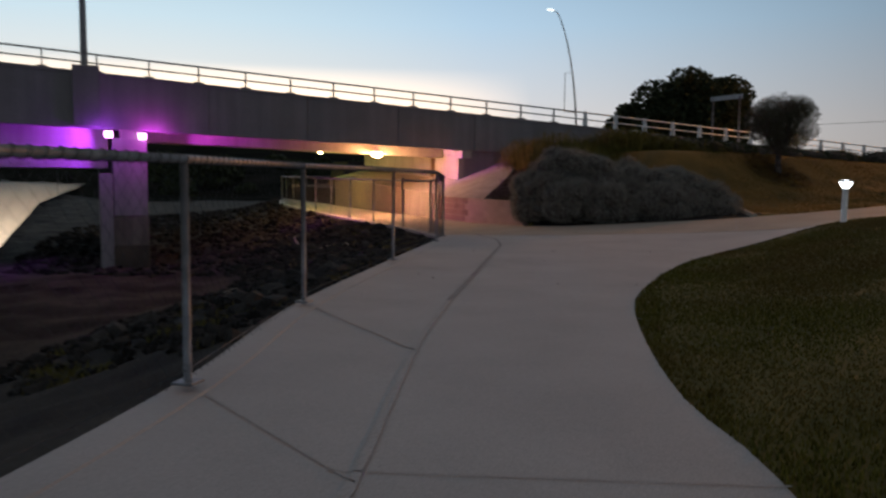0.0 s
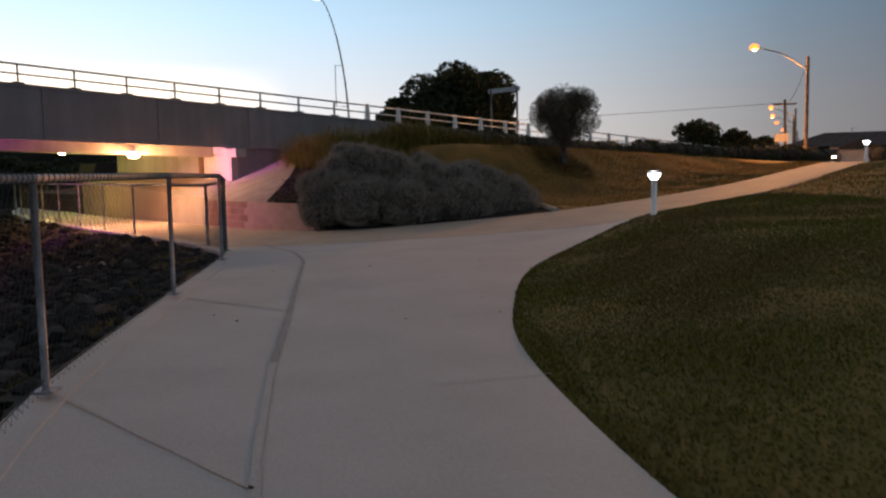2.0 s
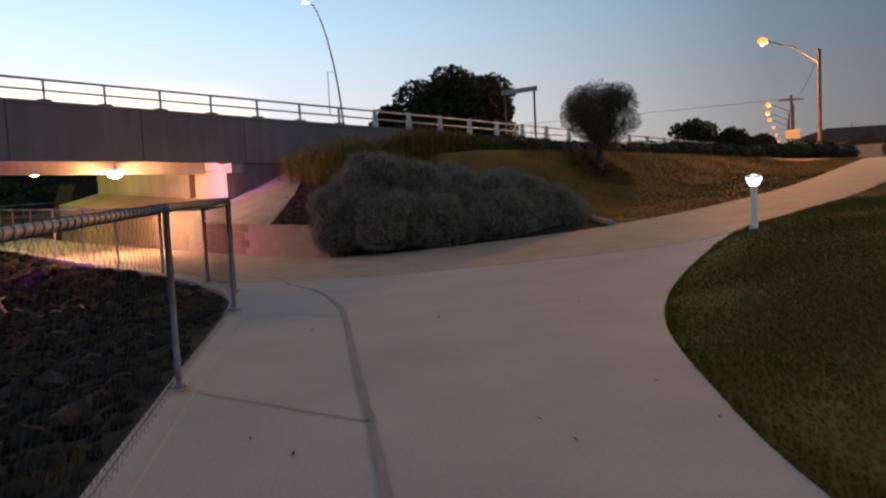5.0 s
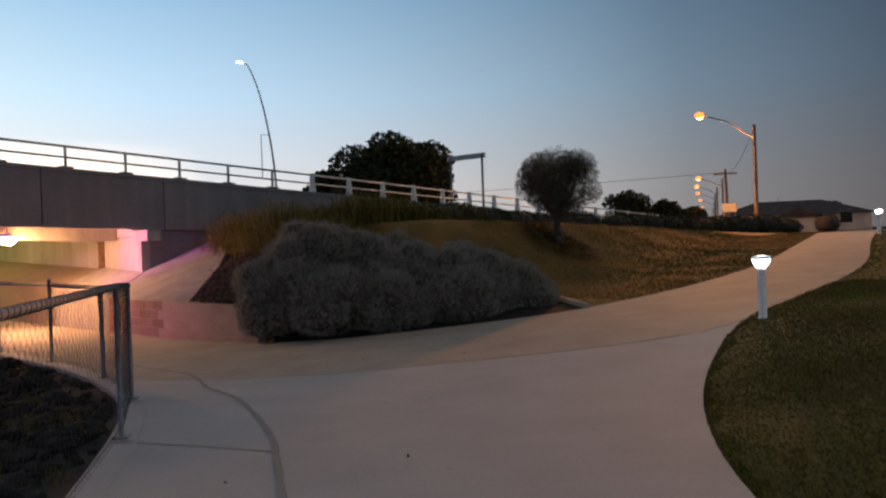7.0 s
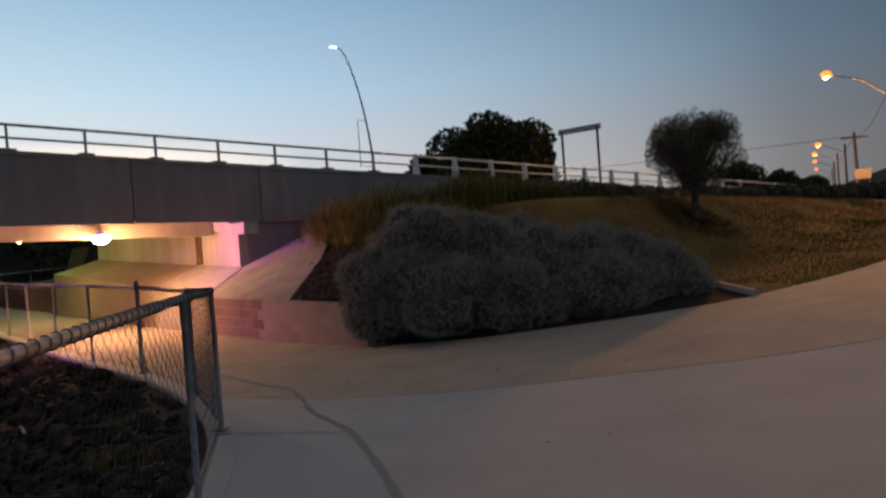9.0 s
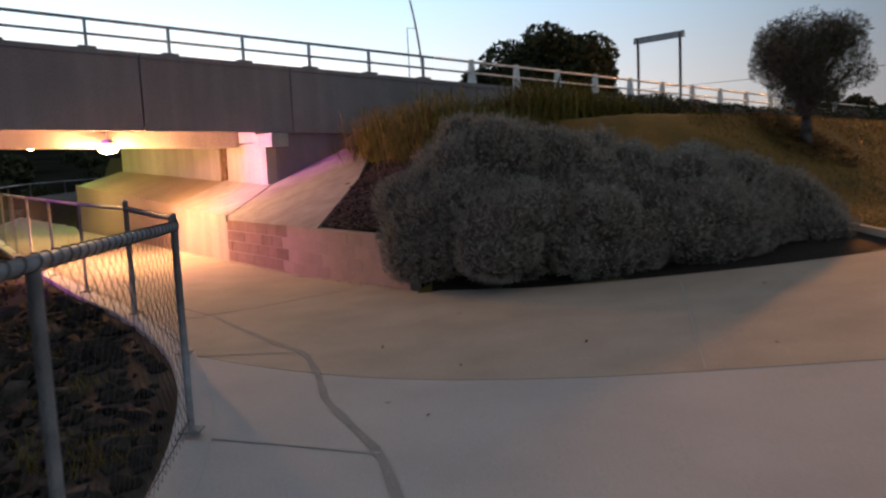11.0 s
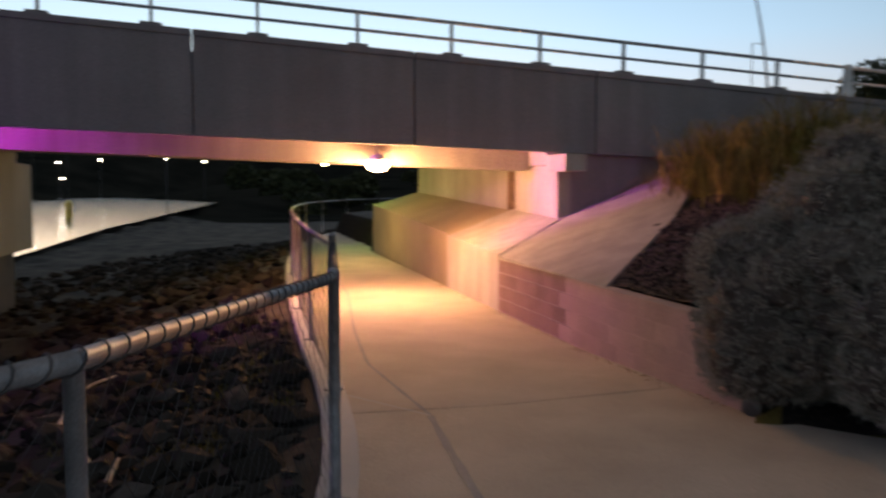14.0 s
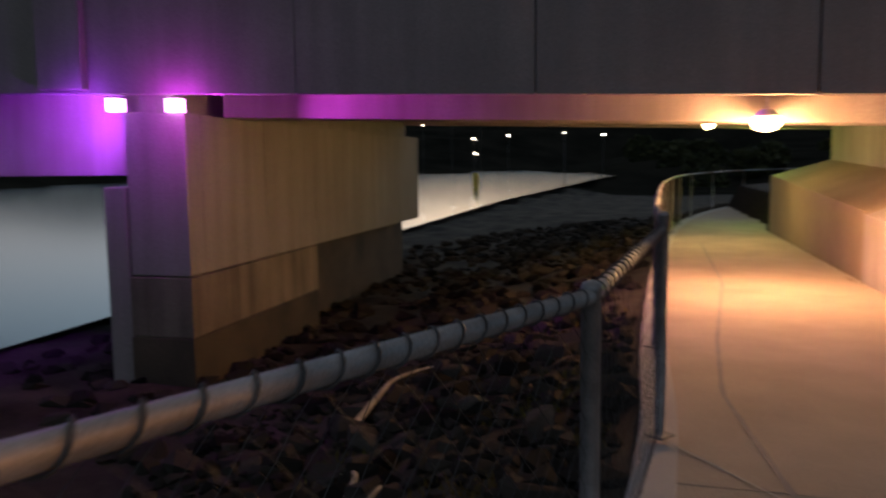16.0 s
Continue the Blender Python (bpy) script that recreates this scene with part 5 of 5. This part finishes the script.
# ---- blockwork of the retaining wall ----
def block_mesh(length, name, skin=None):
    bm = bmesh.new()
    bmesh.ops.create_cube(bm, size=1.0)
    for v in bm.verts:
        v.co = Vector((v.co.x * 0.19, v.co.y * length, v.co.z * 0.188))
    soft_edges(bm, 0.006)
    me = bpy.data.meshes.new(name)
    bm.to_mesh(me)
    bm.free()
    me.materials.append(skin or BLOCK)
    return me


full, half_block = block_mesh(0.388, "block"), block_mesh(0.19, "block")
full_painted, half_painted = block_mesh(0.396, "block", PAINTED_BLOCK), block_mesh(0.198, "block", PAINTED_BLOCK)
part("mortar_bed", hull([at(k, m, z) for k in (1.150, 1.33) for m in (-3.55, -0.72) for z in (-0.5, 0.55)]), MORTAR, retain)
part("painted_bed", hull([at(k, m, z) for k in (1.144, 1.33) for m in (-6.95, -3.553) for z in (-0.5, 0.55)]), PAINTED_BLOCK, retain)
rb = random.Random(8)
for course in range(5):
    z = -0.29 + 0.2 * course
    m = -6.95 if course % 2 == 0 else -6.75
    while m < -0.75:
        size = 0.388 if m + 0.39 < -0.72 else 0.19
        if m + size > -0.72:
            break
        top = 0.62
        if m < -6.3 and course == 4:
            m += size + 0.012
            continue
        ob = new("block", (full_painted if size > 0.3 else half_painted) if m < -3.5 else (full if size > 0.3 else half_block))
        ob.matrix_world = Matrix.Translation(at(1.236 + rb.uniform(-0.003, 0.003), m + size / 2 + 0.003, z)) @ Matrix.Rotation(BT, 4, "Z")
        ob.parent, ob.matrix_parent_inverse = retain, retain.matrix_world.inverted()
        m += size + 0.012


# ---- riprap on the bank ----
def rock_mesh(seed):
    rr = random.Random(seed)
    bm = bmesh.new()
    for _ in range(13):
        v = Vector((rr.gauss(0, 1), rr.gauss(0, 1), rr.gauss(0, 1))).normalized()
        bm.verts.new((v.x * rr.uniform(0.75, 1.1), v.y * rr.uniform(0.6, 0.95), v.z * rr.uniform(0.45, 0.7)))
    bmesh.ops.convex_hull(bm, input=bm.verts[:])
    loose = [v for v in bm.verts if not v.link_faces]
    bmesh.ops.delete(bm, geom=loose, context="VERTS")
    me = bpy.data.meshes.new("rock")
    bm.to_mesh(me)
    bm.free()
    me.materials.append(ROCK)
    return me


rocks = [rock_mesh(100 + i) for i in range(9)]
rr = random.Random(77)


def bank_spots(count, x0, x1, y0, y1, near, far, seed):
    """Scattered places on the bank, with the distance from the fence and the height."""
    rng = np.random.default_rng(seed)
    x, y = rng.uniform(x0, x1, count * 12), rng.uniform(y0, y1, count * 12)
    d, left = seg_distance(x, y, FENCE)
    ok = left & (d > near) & (d < far)
    x, y, d = x[ok][:count], y[ok][:count], d[ok][:count]
    return list(zip(x.tolist(), y.tolist(), d.tolist(), ground_z(x, y).tolist()))


for x, y, d, z in bank_spots(290, -9.5, -1.6, 5.0, 21.5, 0.35, 4.2, 77):
    s = rr.uniform(0.09, 0.26) * (1.0 if d > 0.8 else 0.7)
    ob = new("rock", rocks[rr.randrange(9)])
    ob.matrix_world = Matrix.Translation((x, y, z + 0.12 * s)) @ Euler((rr.uniform(-0.5, 0.5), rr.uniform(-0.5, 0.5), rr.uniform(0, 6.3))).to_matrix().to_4x4() @ Matrix.Scale(s, 4)
    tagged(ob, "dark angular rock lying on the river bank", "rock", "rocks of the bank")


def rubble(name, count, x0, x1, y0, y1, small, large, near, far, seed, label):
    """The smaller stones between, too many to count."""
    rng = random.Random(seed)
    verts, faces = [], []
    shapes = [([tuple(v.co) for v in me.vertices], [tuple(p.vertices) for p in me.polygons]) for me in rocks]
    for x, y, d, zg in bank_spots(count, x0, x1, y0, y1, near, far, seed):
        v, f = shapes[rng.randrange(9)]
        s, a = rng.uniform(small, large), rng.uniform(0, 6.3)
        ca, sa, z = math.cos(a) * s, math.sin(a) * s, zg + 0.1 * s
        b = len(verts)
        verts += [(x + p[0] * ca - p[1] * sa, y + p[0] * sa + p[1] * ca, z + p[2] * s) for p in v]
        faces += [tuple(q + b for q in poly) for poly in f]
    me = bpy.data.meshes.new(name)
    me.from_pydata(verts, [], faces)
    me.materials.append(RUBBLE)
    return tagged(new(name, me), label, "rocks", kind="stuff")


RUBBLE = leaf_mat("rubble_stone", (0.008, 0.0075, 0.007), (0.052, 0.047, 0.041), 0.95, 0.05)
rubble("rubble", 2600, -11, -1.5, 3.0, 24.0, 0.05, 0.15, 0.25, 5.0, 5, "dark broken stone covering the river bank")
rubble("far_rubble", 3000, -34, -4, 18.0, 65.0, 0.10, 0.30, 0.3, 11.0, 6, "dark broken stone along the river under the bridge")


# ---- grass ----
def blades(name, count, x0, x1, y0, y1, high, keep, material, seed, label):
    rng = np.random.default_rng(seed)
    x, y = rng.uniform(x0, x1, count), rng.uniform(y0, y1, count)
    ok = keep(x, y)
    x, y = x[ok], y[ok]
    z = ground_z(x, y)
    n = len(x)
    a, lean = rng.uniform(0, 2 * math.pi, n), rng.uniform(0.2, 0.9, n)
    tall = high * rng.uniform(0.5, 1.2, n) * (0.75 + 0.35 * noise2(x, y, 1.4, 1.0))
    w = 0.006 + 0.006 * rng.random(n)
    px, py = -np.sin(a) * w, np.cos(a) * w
    tip = np.stack([x + np.cos(a) * lean * tall, y + np.sin(a) * lean * tall, z + tall], -1)
    verts = np.stack([np.stack([x + px, y + py, z - 0.01], -1), np.stack([x - px, y - py, z - 0.01], -1), tip], 1).reshape(-1, 3)
    me = bpy.data.meshes.new(name)
    me.vertices.add(3 * n)
    me.vertices.foreach_set("co", verts.ravel())
    me.loops.add(3 * n)
    me.loops.foreach_set("vertex_index", np.arange(3 * n, dtype=np.int32))
    me.polygons.add(n)
    me.polygons.foreach_set("loop_start", np.arange(0, 3 * n, 3, dtype=np.int32))
    me.update(calc_edges=True)
    me.materials.append(material)
    return tagged(new(name, me), label, "grass", kind="stuff")


def on_near_lawn(x, y):
    d, left = seg_distance(x, y, LAWN_EDGE)
    return ~left


def on_far_lawn(x, y):
    k, m = (x - JX) * DX + (y - JY) * DY, -(x - JX) * DY + (y - JY) * DX
    d, left = seg_distance(x, y, FAR_EDGE)
    return left & (k > 6.6) & (m < -2.2) & ((x > 4.5) | (y > 23.6))


blades("lawn_grass", 300000, 1.4, 9.5, -1.0, 19.0, 0.042, on_near_lawn, GRASS_LEAF, 1, "short patchy green and brown lawn grass")
blades("street_lawn_grass", 230000, 9.5, 34.0, 4.0, 40.0, 0.06, on_near_lawn, GRASS_LEAF, 4, "short patchy lawn grass beside the street path")


def on_bank(x, y):
    d, left = seg_distance(x, y, FENCE)
    return left & (d > 0.35) & (d < 3.5) & (noise2(x, y, 2.3, 0.6) > 0.42)


blades("bank_weeds", 60000, -9.0, -1.4, 3.0, 24.0, 0.11, on_bank, GRASS_LEAF, 3, "sparse green weeds among the stones of the bank")
blades("bank_lawn_grass", 170000, 3.5, 24.0, 19.5, 38.0, 0.08, on_far_lawn, LAMPLIT_DRY_GRASS, 2, "dry short grass on the sloping lawn, tinted orange for street-lamp light")
